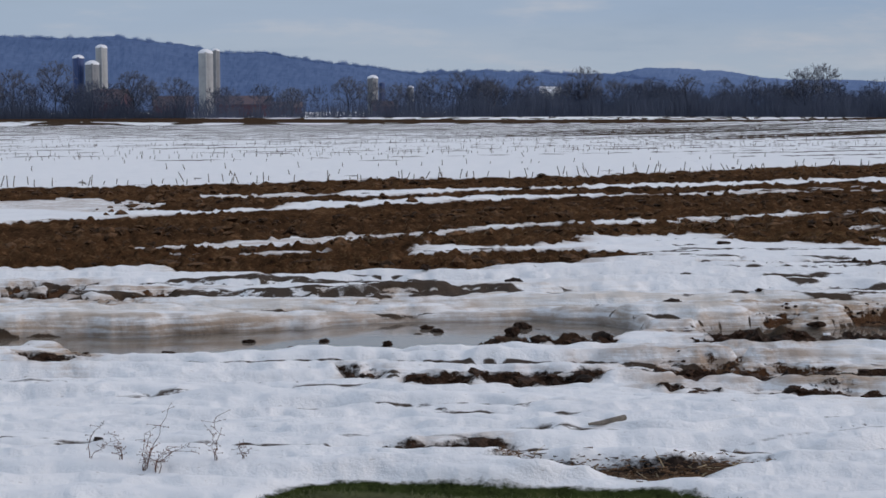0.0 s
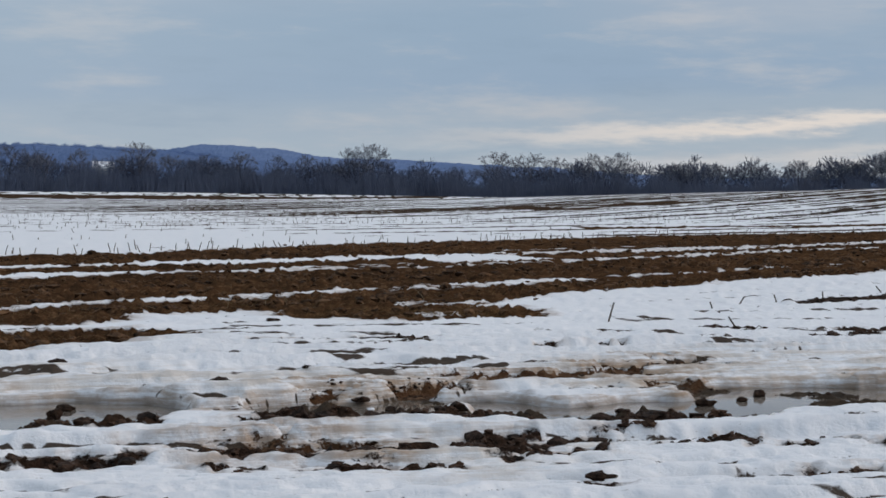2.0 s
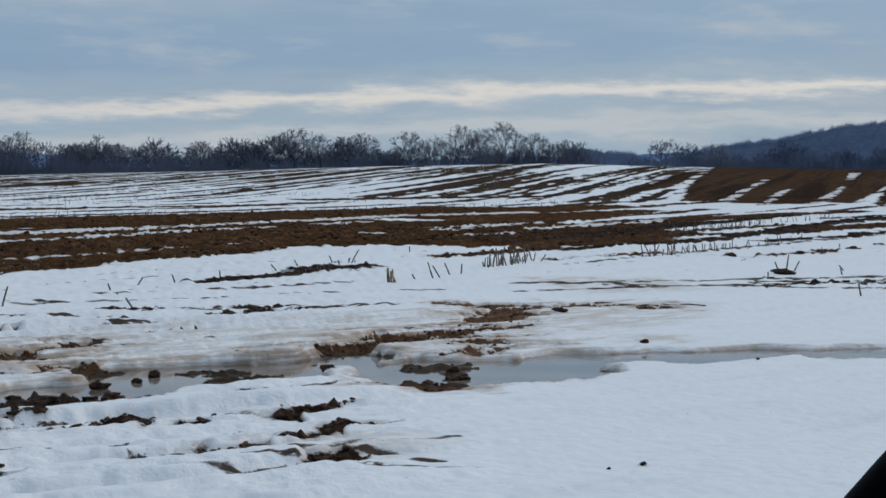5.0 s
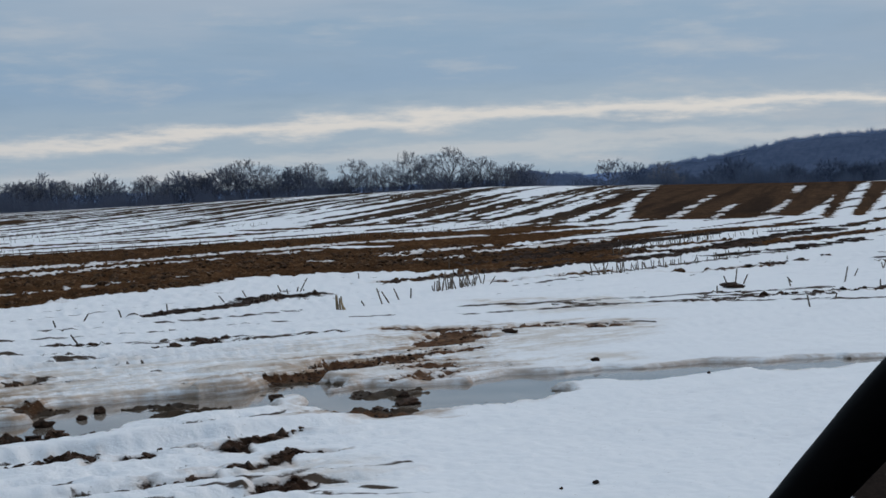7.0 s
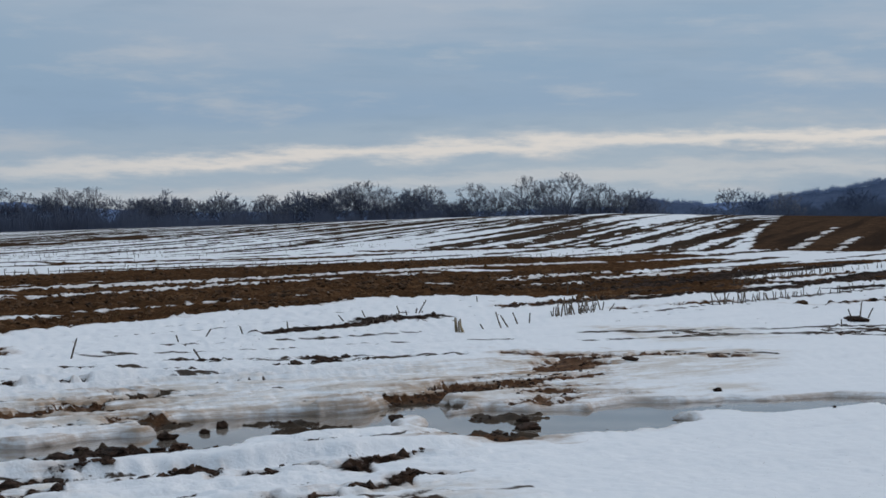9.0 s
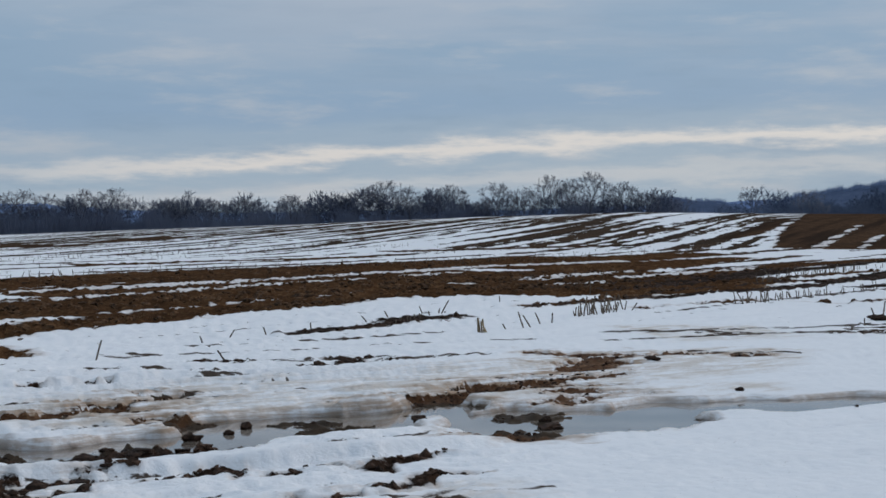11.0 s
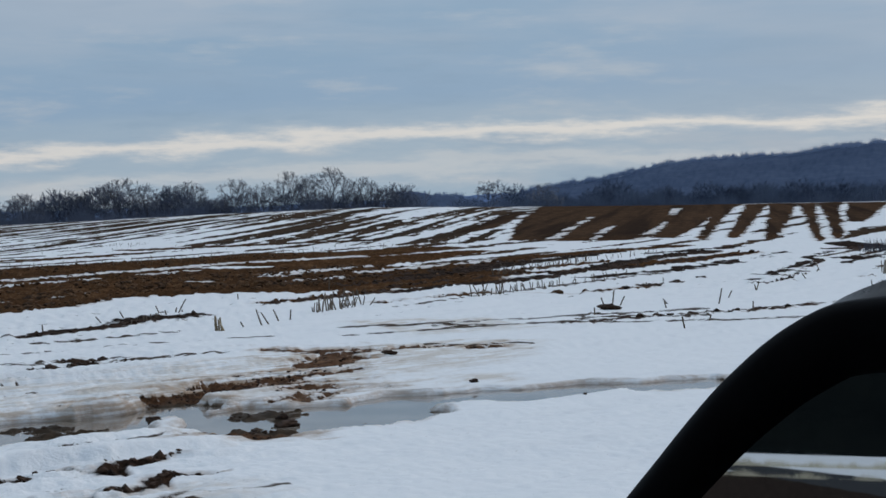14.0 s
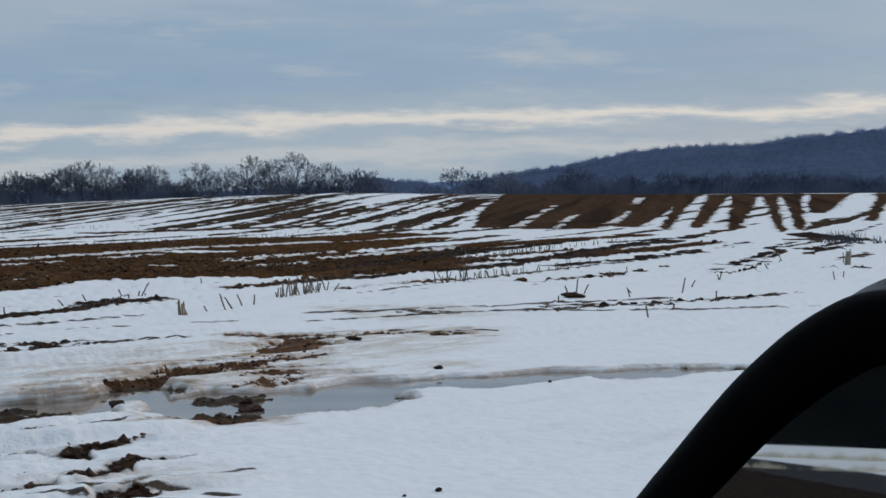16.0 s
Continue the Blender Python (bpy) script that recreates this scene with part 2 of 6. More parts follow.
def water_material():
    m, n, p = material("meltwater")
    pos = n.add("ShaderNodeNewGeometry").outputs["Position"]
    silt = n.noise(pos, 1.7, 4.0)
    n.set(p, "Base Color", n.ramp(silt, [(0.35, (0.13, 0.105, 0.085)), (0.65, (0.25, 0.215, 0.18))]))
    n.set(p, "Roughness", n.math("ADD", 0.04, n.math("MULTIPLY", silt, 0.06)))
    p.inputs["IOR"].default_value = 1.33
    p.inputs["Specular IOR Level"].default_value = 0.9
    n.set(p, "Normal", n.add("ShaderNodeBump", Strength=0.06, Distance=0.01, Height=n.noise(pos, 14.0, 2.0)).outputs[0])
    return m


M_GROUND, M_WATER = ground_material(), water_material()
M_CLOD = grained("wet_soil", (0.012, 0.008, 0.006), (0.088, 0.050, 0.033), 30, 0.75, 1.0, depth=0.02)
M_MANURE = grained("manure", (0.020, 0.0115, 0.007), (0.225, 0.12, 0.061), 22, 0.9, 1.0, depth=0.02)
M_STALK = grained("dry_corn_stalk", (0.12, 0.085, 0.05), (0.38, 0.29, 0.17), 60, 0.8, 0.3, stretch=(1, 1, 0.2))
M_STALK_OLD = grained("weathered_corn_stalk", (0.05, 0.038, 0.028), (0.16, 0.12, 0.085), 60, 0.85, 0.3, stretch=(1, 1, 0.2))
M_STRAW = grained("straw", (0.05, 0.026, 0.011), (0.22, 0.13, 0.055), 50, 0.8, 0.2)
M_WEED = grained("dead_weed", (0.085, 0.040, 0.028), (0.20, 0.11, 0.08), 60, 0.85, 0.2)
M_WOOD = grained("weathered_wood", (0.10, 0.085, 0.07), (0.30, 0.26, 0.21), 30, 0.85, 0.5, stretch=(1, 6, 1))
M_BLADE = grained("winter_grass", (0.05, 0.065, 0.022), (0.20, 0.21, 0.095), 30, 0.7, 0.1)
# bark, twigs, scrub and far wood: bluish tint stands for aerial haze
M_BARK = grained("haze_tinted_bark", (0.050, 0.056, 0.075), (0.09, 0.095, 0.115), 3, 0.9, 0.1)
M_TWIG = grained("haze_tinted_twigs", (0.105, 0.112, 0.140), (0.165, 0.172, 0.20), 2, 0.9, 0.0)
M_BRUSH = grained("haze_tinted_brush", (0.074, 0.089, 0.130), (0.122, 0.138, 0.186), 0.7, 0.95, 0.0)
M_HAZYWOOD = grained("haze_tinted_far_wood", (0.062, 0.084, 0.134), (0.098, 0.124, 0.182), 0.5, 0.95, 0.0)
# far ridges: distance haze is painted in as blue base colour
M_HILL = grained("haze_tinted_hill", (0.118, 0.180, 0.315), (0.162, 0.232, 0.385), 0.03, 0.95, 0.0)
M_RIDGEWOOD = grained("haze_tinted_ridge_wood", (0.20, 0.29, 0.47), (0.25, 0.345, 0.54), 0.03, 0.95, 0.0)
M_RIDGEFLOOR = grained("haze_tinted_ridge_floor", (0.090, 0.142, 0.262), (0.125, 0.186, 0.322), 0.045, 0.95, 0.0)
# east hillside: grey-blue haze painted into the slope and tree colours
M_SLOPEFLOOR = grained("haze_tinted_slope_floor", (0.062, 0.087, 0.142), (0.088, 0.118, 0.184), 0.06, 0.95, 0.0)
M_HILL_R = grained("haze_tinted_hillside_wood", (0.20, 0.265, 0.39), (0.25, 0.32, 0.46), 0.03, 0.95, 0.0)
M_SNOW = grained("snow", (0.72, 0.74, 0.78), (0.84, 0.85, 0.87), 8, 0.85, 0.3)
M_STAVE = grained("silo_concrete", (0.19, 0.20, 0.215), (0.28, 0.29, 0.30), 0.8, 0.85, 0.1)
M_STAVE_W = grained("silo_white", (0.31, 0.32, 0.33), (0.41, 0.42, 0.42), 0.8, 0.8, 0.1)
M_BLUE = grained("silo_blue_enamel", (0.018, 0.042, 0.13), (0.035, 0.072, 0.20), 0.8, 0.5, 0.05)
M_BARN = grained("barn_red_boards", (0.085, 0.04, 0.055), (0.14, 0.06, 0.075), 0.8, 0.85, 0.1)
M_ROOF = grained("barn_roof", (0.07, 0.05, 0.062), (0.12, 0.085, 0.10), 0.8, 0.8, 0.1)
M_PLASTIC = grained("black_plastic", (0.0008, 0.0008, 0.001), (0.0015, 0.0015, 0.0018), 300, 0.5, 0.1, depth=0.0004)
M_PLASTIC.node_tree.nodes["Principled BSDF"].inputs["Specular IOR Level"].default_value = 0.015
M_SATIN = grained("black_satin_paint", (0.004, 0.004, 0.0045), (0.007, 0.007, 0.0075), 200, 0.3, 0.0)
M_SATIN.node_tree.nodes["Principled BSDF"].inputs["Specular IOR Level"].default_value = 0.5
# wood behind the road: its shade is put into a near-black base colour
M_SHADE = grained("painted_shade_wood", (0.004, 0.0058, 0.0062), (0.008, 0.0102, 0.0102), 0.03, 0.95, 0.0)
M_LITTER = grained("matted_leaves", (0.025, 0.013, 0.007), (0.19, 0.10, 0.045), 40, 0.85, 0.2)
M_DRYGRASS = grained("dry_grass", (0.34, 0.33, 0.25), (0.62, 0.60, 0.50), 3, 0.9, 0.0)
M_BODY = grained("slate_vehicle_paint", (0.006, 0.008, 0.011), (0.010, 0.013, 0.017), 40, 0.35, 0.0)


def mirror_material():
    m, n, p = material("mirror_glass")
    p.inputs["Metallic"].default_value = 1.0
    n.set(p, "Base Color", (0.62, 0.64, 0.65, 1))
    pos = n.add("ShaderNodeTexCoord").outputs["Object"]
    n.set(p, "Roughness", n.math("MULTIPLY", n.noise(pos, 30.0), 0.02))
    return m


for rough_mat in (M_BARK, M_TWIG, M_BRUSH, M_HAZYWOOD, M_HILL, M_HILL_R, M_STRAW, M_CLOD, M_MANURE):
    rough_mat.node_tree.nodes["Principled BSDF"].inputs["Specular IOR Level"].default_value = 0.1
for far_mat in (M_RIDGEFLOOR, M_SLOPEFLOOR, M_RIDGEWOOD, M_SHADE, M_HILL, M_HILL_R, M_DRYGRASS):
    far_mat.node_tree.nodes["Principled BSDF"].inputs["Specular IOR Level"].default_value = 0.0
M_MIRROR = mirror_material()


# ---- building helpers ----
def part(name, mesh, mat, parent=None, label="", smooth=False):
    """One mesh object from a bmesh, a mesh or (verts, faces)."""
    if isinstance(mesh, tuple):
        me = bpy.data.meshes.new(name)
        me.from_pydata(mesh[0], [], mesh[1])
    elif isinstance(mesh, bmesh.types.BMesh):
        me = bpy.data.meshes.new(name)
        mesh.to_mesh(me)
        mesh.free()
    else:
        me = mesh
    if mat is not None and not me.materials:
        me.materials.append(mat)
    if smooth:
        me.polygons.foreach_set("use_smooth", np.ones(len(me.polygons), bool))
    ob = new(name, me)
    ob.parent = parent
    if label:
        tagged(ob, label)
    return ob


def tubes(runs, sides=5):
    """Tapered round bars: each run is a list of (place, radius)."""
    verts, faces = [], []
    for run in runs:
        first = len(verts)
        for i, (p, r) in enumerate(run):
            p = Vector(p)
            d = (Vector(run[min(i + 1, len(run) - 1)][0]) - Vector(run[max(i - 1, 0)][0])).normalized()
            s = d.orthogonal().normalized()
            t = d.cross(s)
            for k in range(sides):
                a = 2 * math.pi * k / sides
                verts.append(p + (s * math.cos(a) + t * math.sin(a)) * r)
        for i in range(len(run) - 1):
            for k in range(sides):
                a, b = first + i * sides + k, first + i * sides + (k + 1) % sides
                faces.append((a, b, b + sides, a + sides))
        faces.append(tuple(range(first + (len(run) - 1) * sides, first + len(run) * sides)))
        faces.append(tuple(reversed(range(first, first + sides))))
    return verts, faces


# ---- the lie of the land ----
def hill(x, y):
    """Flat field, with a low rise on the right that hides the foot of the trees."""
    x, y = np.asarray(x, float), np.asarray(y, float)
    r, az = np.hypot(x, y), np.degrees(np.arctan2(x, y))
    s = np.clip((r - 60) / 130, 0, 1)
    rise = np.interp(az, [-60, -28, -20, -14, -8, -2, 3.6, 8, 14, 40, 70], [-.51, -.51, -.4, -.18, .0, .22, .36, .3, .25, .24, -.51])
    down = np.clip((r - 190) / 160, 0, 1)
    s, down = s * s * (3 - 2 * s), down * down * (3 - 2 * down)
    return (1.7 + 190 * np.tan(np.radians(rise))) * s * (1 - down) - 1.5 * down * np.clip((az + 30) / 30, 0, 1)


def height(x, y):
    return float(hill(x, y))


TABLE = np.random.RandomState(5).permutation(256)
TABLE = np.concatenate([TABLE, TABLE])
TURN = np.random.RandomState(6).rand(256) * 2 * np.pi
GX, GY = np.cos(TURN), np.sin(TURN)


def perlin(x, y):
    xi, yi = np.floor(x).astype(int), np.floor(y).astype(int)
    xf, yf = x - xi, y - yi
    xi, yi = xi & 255, yi & 255
    u, v = xf * xf * xf * (xf * (xf * 6 - 15) + 10), yf * yf * yf * (yf * (yf * 6 - 15) + 10)

    def corner(dx, dy):
        h = TABLE[TABLE[(xi + dx) & 255] + ((yi + dy) & 255)]
        return GX[h] * (xf - dx) + GY[h] * (yf - dy)

    a = corner(0, 0) * (1 - u) + corner(1, 0) * u
    b = corner(0, 1) * (1 - u) + corner(1, 1) * u
    return (a * (1 - v) + b * v) * 1.5


def fbm(x, y, octaves=3, gain=0.5):
    total, amp = 0, 1.0
    for k in range(octaves):
        total = total + amp * perlin(x * 2 ** k + 17.3 * k, y * 2 ** k - 9.1 * k)
        amp *= gain
    return total


# strips of the field: places (x, y) along the middle with the half width there
STRIPS = []


def strip(kind, *points):
    STRIPS.append((kind, points))


strip("mud", (-27.94, 22.27, 1.65), (-26.53, 22.58, 1.96), (-24.65, 22.4, 4.52), (-24.7, 24.02, 2.6), (-23.93, 25.76, 2.23), (-23, 28.44, 2.45), (-21.86, 30.1, 2.61), (-20.4, 32.59, 2.11), (-18.89, 35.33, 2.36), (-17.44, 38.64, 2.65), (-16.11, 41.65, 3.03))
strip("mud", (-22.27, 20.09, 2.48), (-21.42, 20.79, 2.24), (-21.1, 22.21, 0.87))
strip("mud", (-20.95, 21.76, 0.92), (-19.59, 23.35, 0.77), (-18.91, 26, 0.7), (-17.73, 28.29, 1.24), (-16.55, 29.7, 1.34), (-15.6, 31.66, 0.95), (-13.46, 34.77, 1.01))
strip("mud", (-16.82, 13.31, 3.02), (-16.17, 13.66, 3.5), (-15.71, 14.19, 4.05), (-15.49, 14.56, 4.26))
strip("mud", (-16.9, 15.29, 1.97), (-17.03, 16.48, 2.67), (-16.47, 17.65, 2.81), (-15.98, 19, 2.61), (-15.38, 21.09, 2.63), (-14.65, 23.33, 2.95), (-13.88, 24.86, 2.89), (-13.13, 26.59, 2.91), (-12.16, 28.08, 2.77), (-11.48, 29.59, 2.53))
strip("mud", (-13.67, 12.31, 1.31), (-12.49, 12.87, 1.33), (-11.56, 13.2, 1.43), (-10.94, 13.87, 1.42), (-10.29, 14.56, 1.17), (-9.69, 15.34, 1.04), (-8.86, 15.39, 0.34))
strip("mud", (-13.3, 15.55, 0.72), (-13.04, 16.6, 1.16), (-12.17, 17.26, 1.27), (-12.13, 18.54, 0.82), (-11.73, 19.37, 1.15), (-11.15, 19.91, 1.07), (-10.59, 20.52, 0.99), (-9.89, 21.77, 1.19), (-9.33, 24, 1.05))
strip("mud", (-9.03, 19.33, 0.74), (-8.62, 19.82, 1.26), (-7.96, 19.7, 0.61))
strip("mud", (-19.13, 35.63, 2.53), (-16.47, 43.76, 3.15), (-12.12, 52.24, 3.26), (-9.13, 59.01, 3.46), (-3.49, 67.64, 3.54), (2.74, 75.19, 3.35))
strip("mud", (-13.69, 25.47, 2.38), (-11.38, 30.2, 3.12), (-8.13, 35.03, 3.66), (-6.01, 38.79, 3.74), (-2.93, 42.77, 4.84), (-0.82, 44.71, 7.26), (0.6, 41.55, 4.03), (1.48, 43.68, 0.85))
strip("mud", (-11.06, 20.56, 1.48), (-9.79, 21.45, 1.97), (-9.05, 24.01, 1.46), (-7.75, 27.14, 0.92), (-6.8, 29.26, 0.95), (-5.28, 32.61, 0.86), (-4, 35.35, 0.67))
strip("mud", (-8.76, 19.72, 0.86), (-7.81, 20.7, 1.28), (-7.11, 20.18, 0.29))
strip("mud", (-13.41, 49.61, 3.62), (-9.42, 56.5, 4.59), (-4.11, 65.02, 4.43), (2.93, 72.89, 3.21), (8.75, 80.18, 1.23))
strip("mud", (-9.91, 36.68, 5.49), (-6.91, 41.46, 6.21), (-2.99, 47.45, 6.71), (-1.41, 49.41, 8.23), (0.31, 51.45, 4.79), (2.33, 57.8, 1.68))
strip("mud", (-0.06, 59.21, 3.97), (2.96, 62.79, 3.38), (6.32, 68.66, 1.77), (9.41, 74.46, 0.82))
strip("snow", (-23.59, 18.76, 2.63), (-22.57, 19.17, 2.01), (-21.35, 18.99, 0.73), (-19.87, 18.44, 0.34))
strip("snow", (-22.49, 22.67, 0.51), (-20.73, 24.72, 0.49), (-19.71, 27.7, 0.5), (-18.01, 31.07, 0.55), (-16.64, 33.8, 0.58), (-14.83, 36.96, 0.62))
strip("snow", (-20.19, 16.02, 0.74), (-19.72, 17.29, 0.43), (-19.5, 18.4, 0.32), (-18.89, 20.27, 0.41), (-18.19, 22.43, 0.43), (-17.29, 25.2, 0.42), (-15.96, 27.07, 0.36), (-15.44, 28.36, 0.34), (-14.46, 30.35, 0.28), (-12.8, 33.03, 0.3))
strip("snow", (-14.78, 13.65, 0.2), (-14.47, 14.25, 0.36), (-14.09, 15.06, 0.61), (-13.73, 16.29, 0.43), (-13.23, 17.89, 0.3), (-12.48, 19.83, 0.19), (-11.76, 21.19, 0.24), (-11.2, 22.65, 0.2), (-10.5, 24.21, 0.2), (-9.93, 25.56, 0.21))
strip("snow", (-13.93, 13.43, 0.15), (-12.82, 14.16, 0.15), (-12.21, 14.97, 0.11), (-11.51, 15.53, 0.11), (-11.1, 16.32, 0.21))
strip("snow", (-9, 21.69, 0.28), (-8.64, 22.18, 0.28))
strip("snow", (-17.23, 32.08, 0.44), (-14.7, 36.42, 0.47), (-10.44, 44.97, 0.56), (-6.32, 52.77, 0.44), (-1.21, 65.82, 0.27))
strip("snow", (-15.17, 28.24, 0.54), (-12.68, 32.01, 0.36), (-9.22, 39.73, 0.39), (-7.14, 46.13, 0.3))
strip("snow", (-11.83, 21.99, 0.32), (-10.2, 24.51, 0.28), (-8.08, 28.29, 0.27), (-7.34, 31.6, 0.22), (-5.96, 34.56, 0.22), (-4.56, 36.96, 0.17))
strip("snow", (-0.42, 49.72, 0.44), (2, 54.66, 0.48))
strip("snow", (0.65, 44.73, 0.44), (1.69, 46.21, 0.46))
strip("snow", (-7.89, 19.88, 0.48), (-7.52, 20.35, 0.4))
strip("snow", (-8.77, 21.26, 0.32), (-7.8, 22.52, 0.29))
strip("snow", (-11.46, 42.39, 0.59), (-10.34, 43.88, 0.57), (-9.24, 45.9, 0.5), (-8.14, 48.83, 0.37))
strip("snow", (-7.85, 49.68, 0.56), (-6.86, 51.88, 0.39), (-5.47, 55.98, 0.47), (-3.73, 58.99, 0.68), (-1.83, 63.81, 0.52), (0.02, 66.44, 0.73), (1.55, 67.63, 0.76), (4.05, 70.53, 0.67))
strip("snow", (-10.19, 37.71, 0.5), (-9.34, 39.33, 0.42))
strip("snow", (-8.83, 41.72, 0.34), (-7.41, 44.45, 0.32), (-6.33, 47.87, 0.37), (-5.17, 49.42, 0.34))
strip("snow", (-4.19, 52.14, 0.36), (-2.58, 56.26, 0.39))
strip("snow", (-8.13, 30.11, 0.29), (-7.2, 32.46, 0.24))
strip("snow", (-6.95, 33.42, 0.29), (-5.54, 36.26, 0.31))
strip("snow", (-5.31, 37.29, 0.31), (-4.69, 38.02, 0.32))
strip("snow", (-4.38, 39.33, 0.21), (-3.83, 40.78, 0.22))
strip("snow", (-2.06, 44.99, 0.36), (-1.54, 45.78, 0.49))
strip("snow", (-0.21, 48.37, 0.32), (1.21, 52.35, 0.41), (3.5, 57.24, 0.49))
strip("snow", (0.57, 44.06, 0.29), (2.41, 47.23, 0.41))
strip("snow", (2.55, 50.11, 0.45), (5.04, 54.64, 0.47), (8.34, 60.86, 0.53))
strip("slick", (3.32, 44.19, 0.55), (5.32, 48.56, 0.69), (7.37, 53.73, 0.79), (10.31, 60.09, 0.6), (14.68, 69.01, 0.44))
strip("slick", (2.72, 36.09, 0.3), (4.31, 39.23, 0.42), (5.56, 40.47, 0.66), (7.07, 42.86, 0.45), (8.89, 47.03, 0.42), (11.34, 53.22, 0.54), (14.15, 59.65, 0.71), (18.29, 67.52, 0.79))
strip("slick", (24.82, 69.52, 4.1), (26.54, 69.31, 6.6))
strip("slick", (19.33, 54.13, 0.74), (20.71, 55.14, 1.49))
strip("slick", (11.54, 38.16, 0.12), (13.66, 42.61, 0.16), (20.96, 61.22, 0.13))
strip("clod", (1.49, 40.04, 0.24), (3.25, 43.14, 0.2), (5.19, 47.34, 0.22), (7.11, 51.8, 0.26))
strip("clod", (2.7, 35.76, 0.08), (4.27, 38.85, 0.12), (5.48, 39.85, 0.2), (6.96, 42.15, 0.14), (8.71, 46.03, 0.13), (11.03, 51.75, 0.17), (13.79, 58.14, 0.22), (17.82, 65.78, 0.26))
strip("clod", (23.98, 67.16, 1.35), (25.08, 65.47, 2.19))
strip("slick", (-3.67, 24.36, 0.18), (-3.16, 25.34, 0.33), (-2.57, 26.52, 0.23), (-2.14, 27.97, 0.32), (-1.61, 28.9, 0.5), (-1.14, 29.73, 0.19))
strip("water", (-9.82, 7.67, 0.39), (-9.58, 7.78, 0.43), (-9.38, 7.93, 0.37), (-9.10, 8.01, 0.40), (-8.79, 8.11, 0.61), (-8.52, 8.29, 0.74), (-8.29, 8.46, 0.76), (-8.11, 8.75, 0.74), (-7.91, 9.02, 0.80), (-7.70, 9.28, 0.85), (-7.53, 9.54, 0.95), (-7.30, 9.76, 0.91), (-7.09, 9.94, 0.85), (-6.85, 10.32, 0.81), (-6.44, 10.50, 0.61))
strip("water", (-5.38, 11.11, 0.34), (-5.18, 11.26, 0.52), (-4.95, 11.46, 0.48), (-4.77, 11.77, 0.39), (-4.68, 11.88, 0.40))
strip("water", (-5.48, 10.90, 0.41), (-5.31, 11.09, 0.48), (-5.11, 11.26, 0.54), (-4.90, 11.39, 0.53), (-4.69, 11.54, 0.38), (-4.49, 11.85, 0.31), (-4.19, 12.05, 0.40), (-3.99, 12.02, 0.34))
strip("water", (-4.08, 12.02, 0.27), (-3.77, 11.88, 0.41), (-3.45, 11.71, 0.76), (-3.27, 12.03, 0.43), (-3.07, 12.32, 0.47), (-2.84, 12.30, 0.69), (-2.67, 12.33, 0.72), (-2.49, 12.57, 0.63), (-2.36, 12.82, 0.58), (-2.26, 13.03, 0.58), (-2.08, 13.37, 0.84), (-1.86, 13.52, 0.90), (-1.63, 13.57, 0.66), (-1.43, 13.90, 0.46), (-1.22, 14.21, 0.47), (-1.00, 14.54, 0.45), (-0.77, 14.90, 0.39), (-0.61, 15.27, 0.24))
strip("water", (-0.09, 14.53, 0.41), (0.20, 14.27, 0.51), (0.39, 13.91, 1.18), (0.56, 13.97, 1.12), (0.73, 14.24, 0.73), (0.91, 14.57, 0.42), (1.06, 15.00, 0.42), (1.24, 14.97, 0.63), (1.45, 15.03, 0.71), (1.71, 15.06, 0.70), (1.99, 15.15, 0.73), (2.26, 15.23, 0.72), (2.54, 15.33, 0.66), (2.83, 15.49, 0.60), (3.13, 15.62, 0.57), (3.40, 15.65, 0.59), (3.70, 15.74, 0.53), (3.99, 15.83, 0.53), (4.29, 15.92, 0.54), (4.64, 16.00, 0.56))
strip("water", (3.15, 15.36, 0.58), (3.51, 15.48, 0.56), (3.87, 15.59, 0.50), (4.24, 15.71, 0.46), (4.63, 15.86, 0.45), (5.11, 16.09, 0.37))
strip("wet", (-5.10, 12.09, 0.08), (-4.92, 12.37, 0.22), (-4.80, 12.69, 0.22), (-4.65, 12.97, 0.29), (-4.49, 13.23, 0.43), (-4.23, 13.37, 0.46), (-4.01, 13.65, 0.37), (-3.83, 14.12, 0.29), (-3.63, 14.58, 0.29), (-3.45, 14.94, 0.40), (-3.14, 14.75, 0.16))
strip("dirty", (-5.10, 12.09, 0.10), (-4.92, 12.37, 0.27), (-4.80, 12.69, 0.29), (-4.65, 12.97, 0.37), (-4.49, 13.23, 0.54), (-4.23, 13.37, 0.59), (-4.01, 13.65, 0.45), (-3.83, 14.12, 0.36), (-3.63, 14.58, 0.36), (-3.45, 14.94, 0.50), (-3.14, 14.75, 0.19))
strip("wet", (-2.95, 13.41, 0.23), (-2.76, 13.67, 0.21), (-2.63, 13.90, 0.15))
strip("wet", (-1.08, 15.05, 0.21), (-0.85, 15.36, 0.30), (-0.66, 15.84, 0.27), (-0.41, 16.36, 0.33), (-0.08, 16.87, 0.38), (0.25, 17.17, 0.39))
strip("wet", (0.69, 20.98, 0.51), (0.69, 19.71, 0.40), (0.60, 18.39, 0.28), (0.43, 17.64, 0.20), (0.21, 17.03, 0.18))
strip("wet", (-0.09, 13.43, 0.28), (-0.13, 12.98, 0.35), (-0.25, 12.51, 0.19))
strip("dirty", (-0.44, 16.24, 0.66), (-0.12, 17.29, 0.70))
strip("dirty", (-1.72, 15.15, 0.43), (-1.34, 15.70, 0.42), (-0.91, 16.46, 0.37), (-0.43, 17.39, 0.28), (-0.09, 18.12, 0.37))
strip("dirty", (-5.94, 11.54, 0.25), (-5.83, 12.20, 0.39), (-5.46, 12.60, 0.36), (-5.16, 13.09, 0.32))
